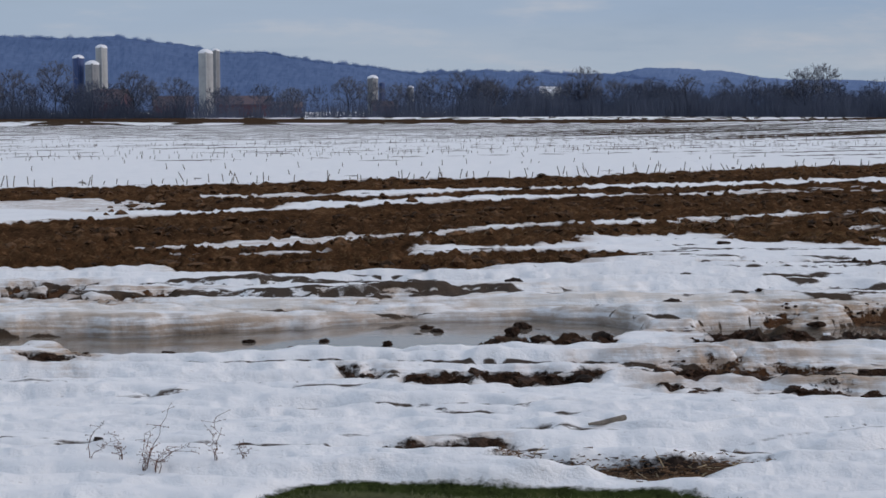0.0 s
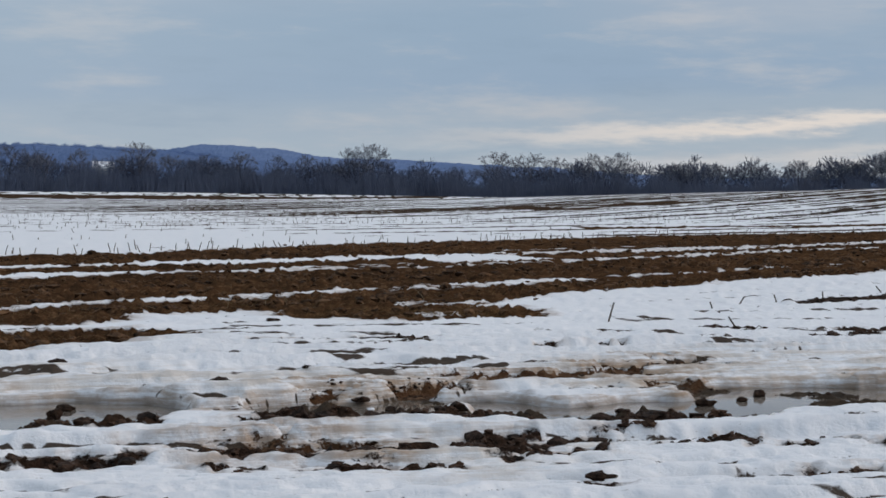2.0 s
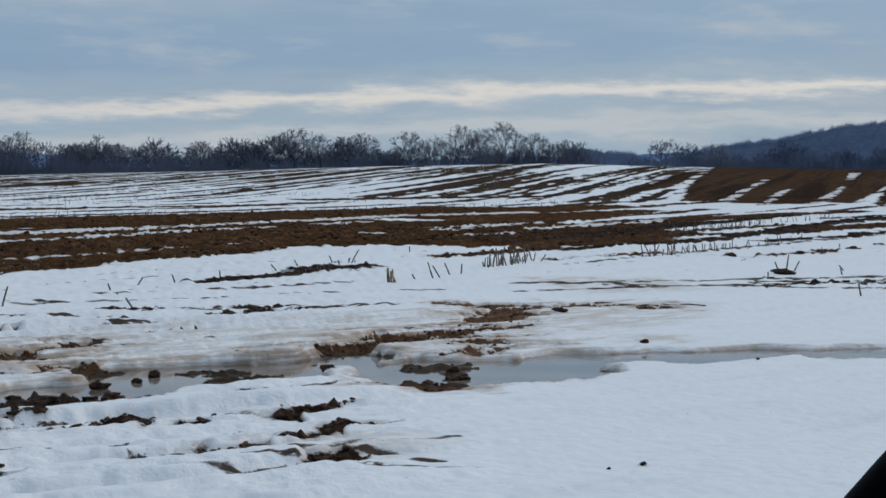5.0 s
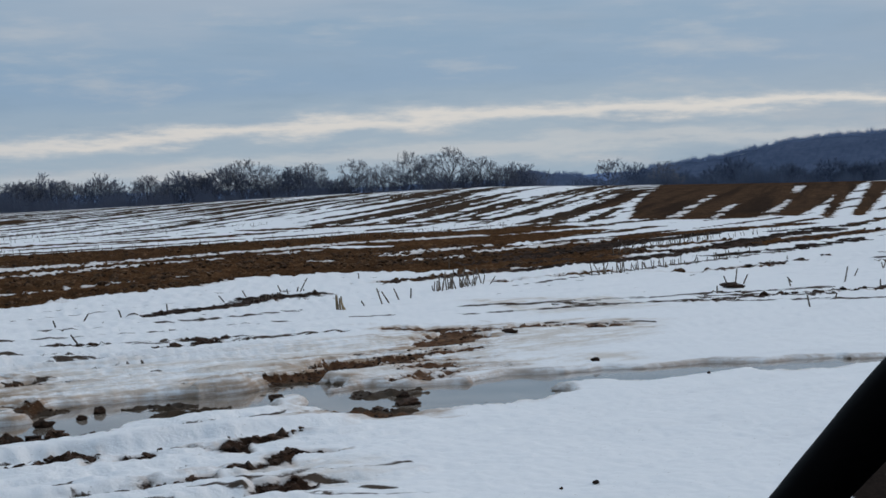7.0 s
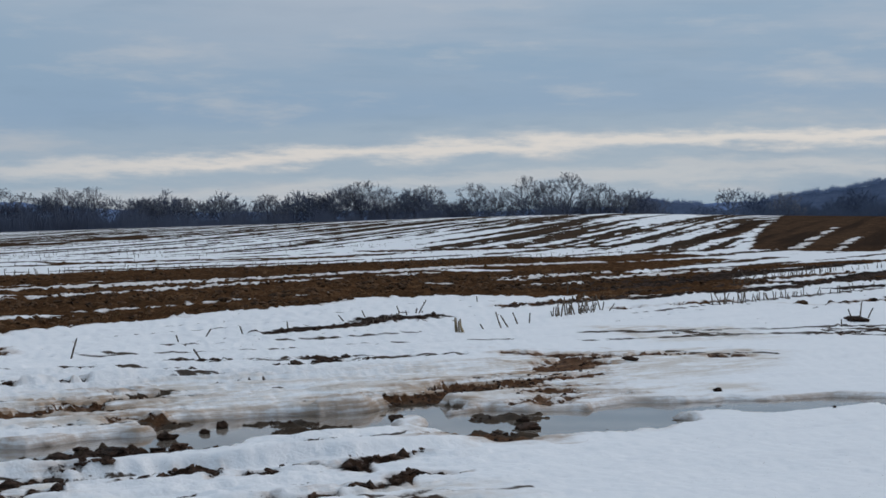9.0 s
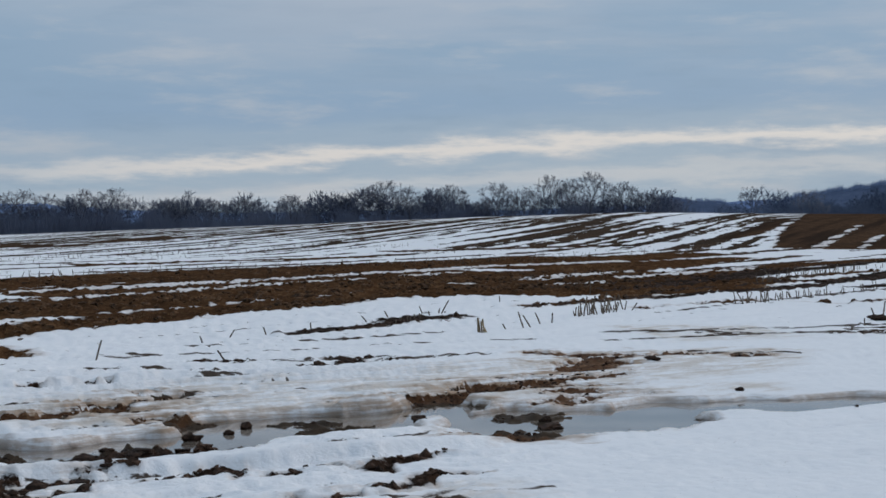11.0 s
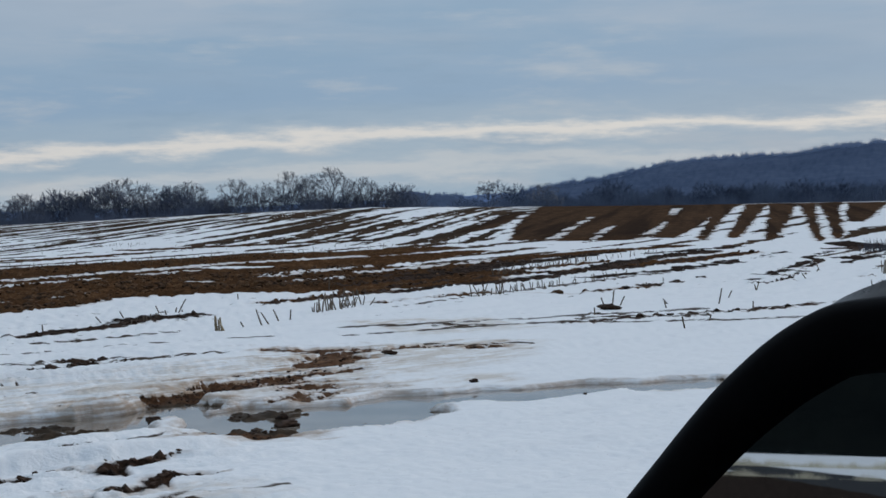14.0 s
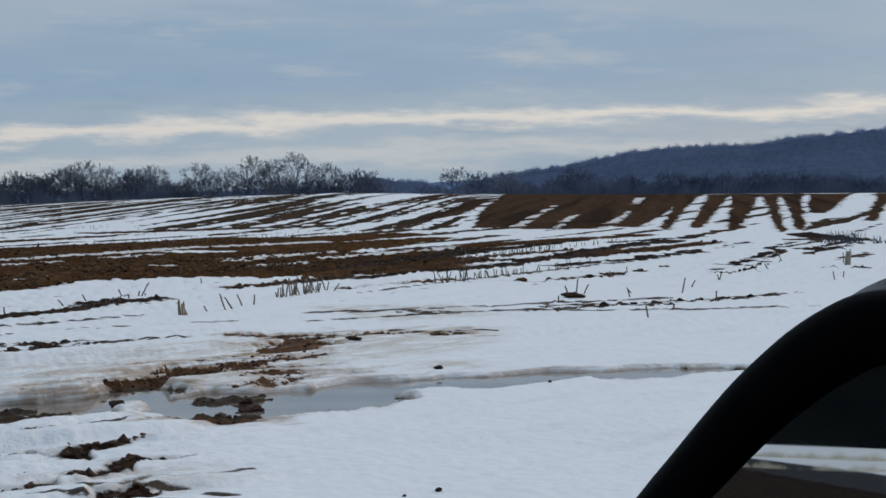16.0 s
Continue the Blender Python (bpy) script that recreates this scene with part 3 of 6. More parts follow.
strip("bank", (-4.64, 11.42, 0.43), (-4.37, 11.55, 0.53), (-4.09, 11.65, 0.52), (-3.71, 11.64, 0.26))
strip("wet", (1.58, 20.84, 0.22), (2.01, 20.89, 0.22), (2.45, 20.89, 0.18), (2.66, 20.91, 0.17))
strip("wet", (-0.03, 15.85, 0.29), (0.29, 16.10, 0.40), (0.60, 16.35, 0.30))
strip("wet", (-2.03, 13.71, 0.27), (-1.84, 13.68, 0.43), (-1.65, 13.89, 0.24))
strip("wet", (-0.40, 14.10, 0.13), (-0.17, 14.48, 0.16))
strip("wet", (-0.38, 14.02, 0.12), (-0.09, 14.29, 0.21), (0.21, 14.74, 0.12), (0.42, 15.28, 0.08))
strip("wet", (-3.54, 11.73, 0.16), (-3.42, 11.71, 0.22))
strip("wet", (-4.85, 8.95, 0.24), (-4.74, 9.04, 0.29), (-4.59, 9.19, 0.27), (-4.35, 9.16, 0.16), (-4.12, 9.23, 0.17))
strip("wet", (-5.66, 10.66, 0.12), (-5.52, 10.92, 0.17), (-5.35, 11.13, 0.17))
strip("wet", (-5.56, 11.59, 0.10), (-5.46, 11.90, 0.12), (-5.27, 12.22, 0.18), (-4.97, 12.64, 0.22))
strip("wet", (-8.32, 6.82, 0.03), (-8.50, 7.12, 0.12), (-8.51, 7.37, 0.13), (-8.50, 7.67, 0.08))
strip("wet", (-8.68, 10.20, 0.12), (-8.67, 10.48, 0.22), (-8.53, 10.76, 0.18))
strip("wet", (-12.14, 9.54, 0.39), (-11.91, 9.67, 0.30), (-11.52, 9.74, 0.18))
strip("wet", (-11.30, 8.86, 0.14), (-11.04, 9.13, 0.17), (-10.49, 9.34, 0.19), (-10.62, 10.19, 0.11))
strip("grass", (-4.62, 5.14, 0.36), (-4.44, 5.22, 0.41), (-4.26, 5.3, 0.41), (-4.1, 5.36, 0.42), (-3.96, 5.43, 0.41), (-3.67, 5.63, 0.4), (-3.37, 5.83, 0.35), (-3.15, 5.98, 0.25))
strip("litter", (-4.34, 6.23, 0.06), (-4.17, 6.25, 0.12), (-3.99, 6.20, 0.10), (-3.92, 6.33, 0.16), (-3.76, 6.36, 0.16), (-3.58, 6.46, 0.15), (-3.48, 6.65, 0.16), (-3.43, 6.78, 0.20), (-3.29, 6.73, 0.06))
strip("slick", (-4.34, 6.23, 0.04), (-4.17, 6.25, 0.08), (-3.99, 6.20, 0.07), (-3.92, 6.33, 0.11), (-3.76, 6.36, 0.11), (-3.58, 6.46, 0.10), (-3.48, 6.65, 0.11), (-3.43, 6.78, 0.14), (-3.29, 6.73, 0.04))
strip("slick", (-4.86, 6.02, 0.02), (-4.74, 6.13, 0.03), (-4.71, 6.21, 0.04), (-4.6, 6.36, 0.05), (-4.54, 6.44, 0.02))
strip("bank", (-4.73, 11.37, 0.54), (-4.25, 11.59, 0.55), (-3.68, 11.59, 0.32))
strip("clod", (-5.13, 9.79, 0.03), (-5.09, 9.95, 0.03), (-5.05, 10.12, 0.13), (-4.95, 10.33, 0.28), (-4.70, 10.25, 0.13), (-4.61, 10.23, 0.13), (-4.39, 10.31, 0.13), (-4.28, 10.32, 0.05), (-4.19, 10.52, 0.07), (-4.10, 10.59, 0.12), (-3.95, 10.63, 0.05), (-3.75, 10.66, 0.03), (-3.60, 10.84, 0.03), (-3.47, 10.96, 0.04))
strip("clod", (-4.66, 8.61, 0.04), (-4.67, 8.90, 0.16), (-4.43, 8.87, 0.10), (-4.22, 8.80, 0.03), (-4.07, 8.86, 0.04), (-3.97, 8.97, 0.03), (-3.90, 9.04, 0.03), (-3.77, 9.17, 0.03), (-3.62, 9.21, 0.04))
strip("clod", (-3.64, 9.41, 0.03), (-3.52, 9.49, 0.06), (-3.43, 9.64, 0.11), (-3.33, 9.77, 0.05), (-3.21, 9.86, 0.06), (-3.07, 9.92, 0.03), (-3.00, 10.17, 0.03), (-2.89, 10.33, 0.03), (-2.81, 10.49, 0.03), (-2.65, 10.60, 0.03), (-2.55, 10.58, 0.03))
strip("clod", (-3.17, 9.20, 0.04), (-3.09, 9.27, 0.06), (-2.97, 9.35, 0.03), (-2.87, 9.49, 0.03), (-2.80, 9.74, 0.06), (-2.66, 9.77, 0.06))
strip("clod", (-4.08, 8.44, 0.03), (-3.92, 8.54, 0.03), (-3.75, 8.62, 0.03), (-3.58, 8.80, 0.04), (-3.43, 8.86, 0.05), (-3.28, 8.92, 0.03))
strip("clod", (-4.43, 8.17, 0.03), (-4.36, 8.27, 0.03))
strip("clod", (-2.46, 8.54, 0.03), (-2.41, 8.59, 0.03), (-2.31, 8.55, 0.03))
strip("clod", (-3.09, 11.12, 0.09), (-3.00, 11.36, 0.26), (-2.87, 11.49, 0.33), (-2.65, 11.33, 0.20), (-2.49, 11.49, 0.10), (-2.31, 11.63, 0.08), (-2.17, 11.81, 0.03))
strip("clod", (-2.39, 10.32, 0.03), (-2.32, 10.36, 0.07), (-2.22, 10.41, 0.03), (-2.17, 10.54, 0.09), (-2.04, 10.65, 0.12), (-1.85, 10.46, 0.03))
strip("clod", (-1.67, 10.49, 0.03), (-1.58, 10.61, 0.05), (-1.45, 10.76, 0.04), (-1.31, 10.87, 0.03))
strip("clod", (-1.09, 10.77, 0.03), (-0.97, 10.83, 0.06))
strip("clod", (-0.94, 11.13, 0.03), (-0.77, 11.22, 0.03), (-0.59, 11.38, 0.03))
strip("clod", (-5.28, 10.08, 0.14), (-5.16, 10.34, 0.24), (-5.03, 10.57, 0.41), (-4.75, 10.46, 0.26), (-4.57, 10.63, 0.27), (-4.32, 10.63, 0.17), (-4.27, 10.94, 0.28), (-3.95, 10.99, 0.20), (-3.57, 11.19, 0.20))
strip("clod", (-3.67, 9.59, 0.05), (-3.59, 9.78, 0.08), (-3.49, 9.93, 0.09), (-3.35, 10.07, 0.06), (-3.23, 10.18, 0.08))
strip("clod", (-4.11, 9.24, 0.06), (-3.95, 9.34, 0.04), (-3.76, 9.51, 0.06))
strip("clod", (-3.28, 9.41, 0.08), (-3.18, 9.57, 0.05), (-3.06, 9.63, 0.05))
strip("clod", (-0.72, 10.48, 0.07), (-0.58, 10.55, 0.09), (-0.50, 10.60, 0.12), (-0.28, 10.62, 0.04))
strip("clod", (-0.92, 9.93, 0.03), (-0.77, 10.13, 0.04), (-0.65, 10.20, 0.04))
strip("clod", (-1.40, 9.54, 0.03), (-1.27, 9.45, 0.04), (-1.16, 9.58, 0.03), (-1.01, 9.75, 0.03))
strip("clod", (-0.70, 9.23, 0.08), (-0.58, 9.29, 0.08), (-0.46, 9.43, 0.08))
strip("dirty", (-3.83, 8.63, 0.26), (-3.38, 8.76, 0.42), (-2.87, 8.71, 0.23))
strip("dirty", (-4.11, 9.26, 0.61), (-3.48, 9.49, 0.56), (-2.72, 9.96, 0.32))
strip("clod", (-5.97, 7.65, 0.04), (-5.78, 7.82, 0.1), (-5.53, 7.99, 0.14), (-5.4, 8.1, 0.13), (-5.26, 8.19, 0.09), (-5.11, 8.48, 0.07), (-4.81, 8.7, 0.05), (-4.72, 8.75, 0.07), (-4.61, 8.91, 0.14), (-4.45, 8.97, 0.09), (-4.17, 9.01, 0.05), (-4.02, 9.08, 0.06), (-3.73, 9.39, 0.05))
strip("clod", (-6.39, 7.52, 0.03), (-6.24, 7.6, 0.02))
strip("clod", (-6.55, 9.3, 0.07), (-6.35, 9.5, 0.11), (-6.19, 9.69, 0.14), (-5.98, 9.81, 0.07), (-5.92, 9.99, 0.06))
strip("clod", (-4.6, 8.32, 0.06), (-4.38, 8.42, 0.05))
strip("clod", (-4.88, 6.12, 0.01), (-4.75, 6.28, 0.02), (-4.58, 6.42, 0.02))
strip("clod", (-8.49, 6.88, 0.07), (-8.32, 7.06, 0.08))
strip("clod", (-8.22, 16.13, 0.11), (-8.11, 16.18, 0.1))
strip("clod", (-7.84, 15.12, 0.1), (-7.48, 15.4, 0.11), (-7.13, 15.6, 0.1), (-6.85, 15.97, 0.09), (-6.58, 16.4, 0.08))
strip("clod", (-5.04, 15.85, 0.06), (-4.47, 16.47, 0.07))
strip("clod", (-4.01, 19.2, 0.09), (-3.3, 19.49, 0.08))
strip("clod", (-2.8, 18.23, 0.05), (-1.9, 19.77, 0.06))
strip("clod", (-3.62, 24.32, 0.1), (-3.12, 25.03, 0.16), (-2.56, 26.36, 0.09), (-2.1, 27.56, 0.16), (-1.58, 28.33, 0.17), (-1.23, 29.51, 0.04))
strip("clod", (-4.07, 19.12, 0.08), (-3.61, 19.33, 0.08))
strip("clod", (-2.3, 19.63, 0.06), (-1.93, 20, 0.06))
strip("dirty", (-10.2, 7.98, 1.42), (-9.48, 8.47, 1.44), (-9.22, 9.44, 0.6), (-8.73, 10.26, 0.52), (-8.24, 11.04, 0.58), (-7.4, 11.65, 0.77), (-5.93, 11.86, 0.81), (-5.05, 12.84, 1.01))
strip("dirty", (-3.91, 14.5, 1.63), (-3.09, 14.22, 1.62), (-2.56, 15.46, 1.32), (-1.79, 15.73, 1.42), (-1, 16.22, 1.23), (0.04, 17.78, 1.5), (1.51, 19.64, 1.55), (3.15, 21.59, 0.51))
strip("dirty", (-0.62, 9.7, 0.33), (-0.19, 10.12, 0.27))
strip("dirty", (1.71, 24.76, 1.83), (3.67, 25.23, 1.51))
strip("dirty", (1.16, 16.45, 0.61), (2.43, 16.56, 0.38))
strip("mud", (11.84, 101.13, 0.52), (14.75, 111.05, 0.84), (19.61, 133.49, 0.81), (23.11, 149.45, 0.39))
strip("mud", (-7.62, 85.67, 1.41), (-2.54, 88.47, 1.28), (1.08, 90.41, 1.22), (5.81, 91.73, 1.35))
strip("mud", (-32.32, 115.64, 2.85), (-29.93, 119.58, 2.83), (-28.58, 128.94, 2.58))
strip("mud", (-38.16, 114.91, 1.58), (-31.34, 106.46, 2.17), (-31.11, 112.76, 0.84))
strip("mud", (-19.11, 67.4, 2.24), (-17.6, 68.23, 1.2), (-15.76, 69.9, 1.48))
strip("mud", (-15.74, 70.93, 0.79), (-7.57, 78.08, 1.06))
strip("mud", (-327.64, 263.65, 37.14), (-228.16, 223.85, 32.89), (-157.62, 203.51, 32.54), (-120.59, 209.68, 33.28), (-96.28, 214.78, 11.18), (-145.52, 378.99, 4.71))
strip("mud", (0.08, 42.65, 0.6), (3.04, 47.87, 0.75), (5.77, 53.19, 0.8), (9.6, 62.27, 0.79), (14.06, 68.99, 0.84), (19.49, 75.64, 0.69))
strip("mud", (-0.15, 32.62, 0.39), (1.78, 35.56, 0.35), (3.27, 40.39, 0.5), (6.66, 46.33, 0.86), (8.81, 47.34, 0.77), (12.88, 53.72, 0.93), (19.63, 65.12, 0.58))
strip("mud", (2.07, 32.38, 0.16), (4.71, 35.32, 0.16), (6.43, 33.86, 0.16), (8.83, 36.79, 0.16))
strip("mud", (3.63, 51.51, 0.69), (6.91, 58.06, 0.82), (11.12, 66.08, 0.76), (16.12, 72.75, 0.68))
strip("slick", (7.89, 41.58, 0.35), (11.49, 46.51, 0.35), (15.6, 53.03, 0.37))
strip("mud", (4.34, 44.15, 0.36), (8.69, 51.6, 0.44), (12.09, 57.28, 0.37))
strip("slick", (12.23, 48.8, 0.16), (16.8, 56.4, 0.24), (20.9, 64.62, 0.16))
strip("slick", (12.83, 41.53, 0.16), (16.7, 49.92, 0.16), (22.26, 63.74, 0.16))
strip("slick", (17.42, 48.82, 0.16), (20.67, 55.07, 0.16), (24.34, 61.79, 0.16))
strip("slick", (15.15, 65.17, 0.35), (21.33, 72.54, 0.35))
strip("bank", (-1.94, 11.74, 0.46), (-1.54, 11.86, 0.77), (-1.07, 12.13, 0.83), (-0.67, 12.51, 0.82))
strip("bank", (-0.51, 11.01, 0.83), (0.1, 11.21, 1.15), (0.5, 11.44, 0.71), (0.79, 12.33, 0.94), (1.43, 12.66, 1.52), (2.37, 13, 1.86), (3.66, 13.28, 2.07))
strip("bank", (1.07, 16.89, 0.64), (1.88, 16.78, 0.46), (3.07, 16.96, 0.47), (4.86, 17.72, 0.36))
strip("bank", (-1.78, 15.65, 0.78), (-1.01, 16.43, 0.49), (-0.12, 18.44, 0.43))
strip("bank", (-4.61, 11.34, 0.51), (-4.17, 11.6, 0.55), (-3.68, 11.59, 0.37))
strip("bank", (-5.12, 9.47, 0.26), (-4.47, 9.73, 0.31), (-3.85, 10.15, 0.2))
strip("bank", (-8.39, 6.52, 0.33), (-7.64, 7.25, 0.39), (-6.86, 8, 0.45), (-6.1, 8.84, 0.39), (-5.18, 9.49, 0.29))
strip("bank", (-10.65, 8.34, 0.5), (-9.82, 9.08, 0.54), (-8.98, 9.84, 0.36))
strip("bank", (-9.65, 7.54, 0.36), (-9.15, 7.89, 0.37), (-8.68, 8.28, 0.14))
strip("bank", (-4.92, 11.18, 0.13), (-4.58, 11.6, 0.17))
strip("crease", (-7.61, 5.89, 0.02), (-7.07, 6.25, 0.02), (-6.56, 6.73, 0.02), (-5.87, 7.32, 0.02))
strip("crease", (-7.91, 6.13, 0.02), (-7.31, 6.7, 0.02), (-6.68, 7.15, 0.02), (-6.01, 7.73, 0.02))
strip("crease", (-6.64, 5.11, 0.02), (-5.88, 5.53, 0.02), (-5.13, 6.14, 0.02), (-4.56, 6.55, 0.02))
strip("crease", (-5.26, 6.08, 0.01), (-4.65, 6.67, 0.02), (-3.66, 7.2, 0.01), (-3.1, 7.75, 0.02))
strip("crease", (-3.95, 7.4, 0.01), (-3.26, 8.18, 0.01))
strip("crease", (-4.02, 7.94, 0.01), (-3.4, 8.53, 0.02))
strip("crease", (-3.6, 7.08, 0.01), (-3.07, 7.66, 0.02))
strip("crease", (-11.76, 9.23, 0.08), (-9.98, 10.23, 0.08), (-8.5, 11.53, 0.09), (-6.76, 12.46, 0.04), (-5.47, 13.94, 0.04))
strip("crease", (-11.21, 10.76, 0.07), (-9.36, 11.84, 0.07), (-7.6, 12.95, 0.05), (-6.11, 14.63, 0.05))
strip("crease", (-8.86, 12.97, 0.05), (-7.78, 14.38, 0.05), (-6.25, 15.95, 0.05))
strip("crease", (-9.54, 16.33, 0.13), (-8.76, 17.66, 0.07), (-7.39, 18.93, 0.07))
strip("crease", (-8.88, 15.18, 0.08), (-8.29, 16.12, 0.09))
strip("crease", (-7.85, 11.45, 0.06), (-6.61, 12.17, 0.04), (-5.36, 13.65, 0.08))
strip("crease", (-9.31, 17.3, 0.08), (-7.03, 18.63, 0.08), (-4.78, 20.57, 0.09))
strip("crease", (-8.79, 16.32, 0.1), (-6.64, 16.72, 0.1), (-5.22, 17.35, 0.07), (-4.24, 18.21, 0.06))
strip("crease", (-7.33, 13.58, 0.07), (-5.75, 13.77, 0.09), (-4.44, 14.73, 0.05))
strip("crease", (-6.9, 12.79, 0.06), (-5.65, 12.91, 0.08), (-4.77, 14.05, 0.08))
strip("crease", (-5.7, 18.02, 0.11), (-4.2, 18.03, 0.11), (-2.84, 18.3, 0.09), (-1.68, 19.61, 0.06))
strip("crease", (-5.02, 21.58, 0.09), (-2.81, 23.41, 0.1), (-1.3, 25.11, 0.09))
strip("crease", (-3.95, 16.97, 0.06), (-2.64, 17.02, 0.09), (-1.26, 18.42, 0.05))
strip("crease", (-1.79, 9.32, 0.02), (-0.8, 9.36, 0.02), (0.15, 10.17, 0.02))
strip("crease", (-1.44, 9.25, 0.02), (-0.18, 9.87, 0.02))
strip("crease", (-4.98, 18.47, 0.11), (-3.48, 19, 0.11), (-1.91, 19.76, 0.15), (-0.56, 20.54, 0.11))
strip("crease", (-5.51, 20.43, 0.09), (-3.5, 21.11, 0.08), (-1.42, 22.88, 0.09), (0.03, 23.61, 0.1))
strip("crease", (1.03, 24.9, 0.18), (3.77, 25.92, 0.17), (7.52, 27.6, 0.19))
strip("crease", (0.96, 23.13, 0.14), (2.69, 24.26, 0.15), (4.99, 25.32, 0.16), (7.07, 25.93, 0.12))
strip("crease", (2, 21.32, 0.09), (3.43, 21, 0.14))
strip("crease", (2.31, 30.5, 0.08), (6.83, 38.14, 0.16), (13.15, 48.46, 0.21))
strip("crease", (-1.83, 9.17, 0.02), (-0.86, 9.13, 0.02), (0.04, 9.27, 0.02))
strip("crease", (-1.44, 8.77, 0.02), (-0.53, 8.95, 0.02), (0.41, 9.21, 0.01))
strip("crease", (-0.83, 9.4, 0.02), (-0.24, 9.57, 0.02))
strip("crease", (2.46, 24.94, 0.19), (5.05, 24.69, 0.13), (7.7, 24.6, 0.19), (9.17, 24.88, 0.12))
strip("crease", (4.81, 25.78, 0.18), (6.83, 26.44, 0.11), (9.92, 28.34, 0.16))
strip("clod", (0.08, 41.9, 0.19), (2.95, 46.42, 0.27), (5.61, 51.63, 0.24), (9.35, 60.69, 0.19), (13.82, 67.82, 0.21))
strip("clod", (-0.15, 32.01, 0.14), (1.75, 34.96, 0.1), (3.24, 40.09, 0.13), (6.51, 45.3, 0.26), (8.77, 47.11, 0.18))
strip("clod", (7.74, 45.93, 0.42), (9.68, 47.44, 0.39), (12.45, 51.93, 0.25), (15.58, 57.98, 0.2), (19.19, 63.68, 0.19))
strip("clod", (6.39, 33.65, 0.06), (10.01, 38.78, 0.09))
strip("clod", (10.33, 40.02, 0.1), (11.14, 40.89, 0.1))
strip("clod", (11.14, 36.7, 0.13), (12.39, 38.28, 0.06), (14, 42.28, 0.03), (18.66, 53.98, 0.03))
strip("clod", (19.02, 53.33, 0.11), (23.08, 60.89, 0.15), (26.42, 65.81, 0.19))
strip("clod", (14.42, 38.97, 0.27), (15.4, 38.69, 0.28))
strip("clod", (5.33, 26.78, 0.15), (5.74, 26.7, 0.15))
strip("clod", (6.11, 25.82, 0.07), (6.35, 26.03, 0.05))
strip("clod", (4.47, 24.38, 0.05), (6.2, 25.8, 0.08), (7.8, 26.47, 0.06), (9.98, 28.52, 0.05))
strip("mud", (13.4, 87.4, 0.67), (18.84, 113.27, 1.74), (27.46, 152.17, 2.77), (32.59, 173.8, 3.65), (39.1, 200, 5.2))
strip("mud", (15.24, 85.26, 1.53), (21.53, 110.55, 2.26), (31.59, 151.98, 3.38), (37.54, 175.05, 4.73), (44.2, 200, 6.0))
strip("mud", (17.77, 84.57, 1.52), (24.81, 109.86, 2.16), (35.98, 151.41, 3.23), (43.17, 177.25, 5.52), (49.6, 200, 7.0))
strip("mud", (20.88, 87.15, 0.97), (29, 113.38, 1.57), (40.18, 149.73, 2.1), (46.84, 170.51, 3.03), (56.3, 200, 4.4))
strip("mud", (21.78, 81.56, 0.21), (29.68, 108.23, 0.42), (41.94, 148.63, 0.8), (49.69, 173.66, 1.77))
strip("mud", (24.2, 84.21, 0.29), (32.28, 109.57, 0.56), (44.36, 147.3, 0.91), (51.49, 169.17, 1.46))
strip("mud", (26, 83.46, 0.29), (34.35, 108.73, 0.69), (46.47, 145.81, 1.14), (54.71, 170.89, 2.24))
strip("mud", (26.29, 76.42, 0.16), (35.1, 103.65, 0.31), (48.51, 144.51, 0.66), (56.04, 167.72, 1.1))
strip("mud", (28.1, 78.97, 0.24), (37.73, 106.97, 0.41), (50.12, 143.32, 0.83), (59.13, 169.83, 1.82))
strip("mud", (38.31, 104.43, 0.51), (44.27, 119.71, 1.05), (52.84, 141.49, 1.58), (61.5, 163.87, 2.4))
strip("mud", (36.21, 90.24, 0.31), (44.97, 110.86, 0.38), (56.94, 138.59, 0.64), (68.1, 164.71, 1.24))
strip("snow", (14.54, 85.59, 0.33), (19.08, 103.68, 0.27), (25.12, 127.38, 0.22))
strip("snow", (17.16, 86.53, 0.18), (20.65, 100.32, 0.21), (22.89, 108.23, 0.14))
strip("snow", (19.04, 84.29, 0.29), (23.72, 99.64, 0.3), (27.92, 113.85, 0.15))
strip("snow", (31.99, 128.92, 0.28), (38.04, 151.12, 0.46))

# the road that the vehicle stands on, behind and beside the lens, with a bare verge
strip("road", (-110, -154, 3.4), (-67, -103, 3.4), (-29, -57, 3.4), (3, -19, 3.4), (22, 4, 3.4), (70, 62, 3.4), (160, 170, 3.4))
strip("slick", (-62, -89, 5.5), (-36, -57, 5.5), (-8, -23, 5.5), (2, -11, 5.0))


def strip_depth(x, y, points, reach):
    """How far outside (+) or inside (-) a strip the places are."""
    best = np.full(x.shape, float(reach))
    last = len(points) - 2
    for i, ((ax, ay, aw), (bx, by, bw)) in enumerate(zip(points, points[1:])):
        dx, dy = bx - ax, by - ay
        long = math.hypot(dx, dy) + 1e-6
        t = ((x - ax) * dx + (y - ay) * dy) / long ** 2
        side = np.abs((x - ax) * dy - (y - ay) * dx) / long
        c = np.clip(t, 0, 1)
        d = np.hypot(x - ax - c * dx, y - ay - c * dy) - (aw + c * (bw - aw))
        # blunt ends
        if i == 0:
            d = np.where(t < 0, np.maximum(side - aw, -t * long), d)
        if i == last:
            d = np.where(t > 1, np.maximum(side - bw, (t - 1) * long), d)
        best = np.minimum(best, d)
    return best


SURFACE = {}


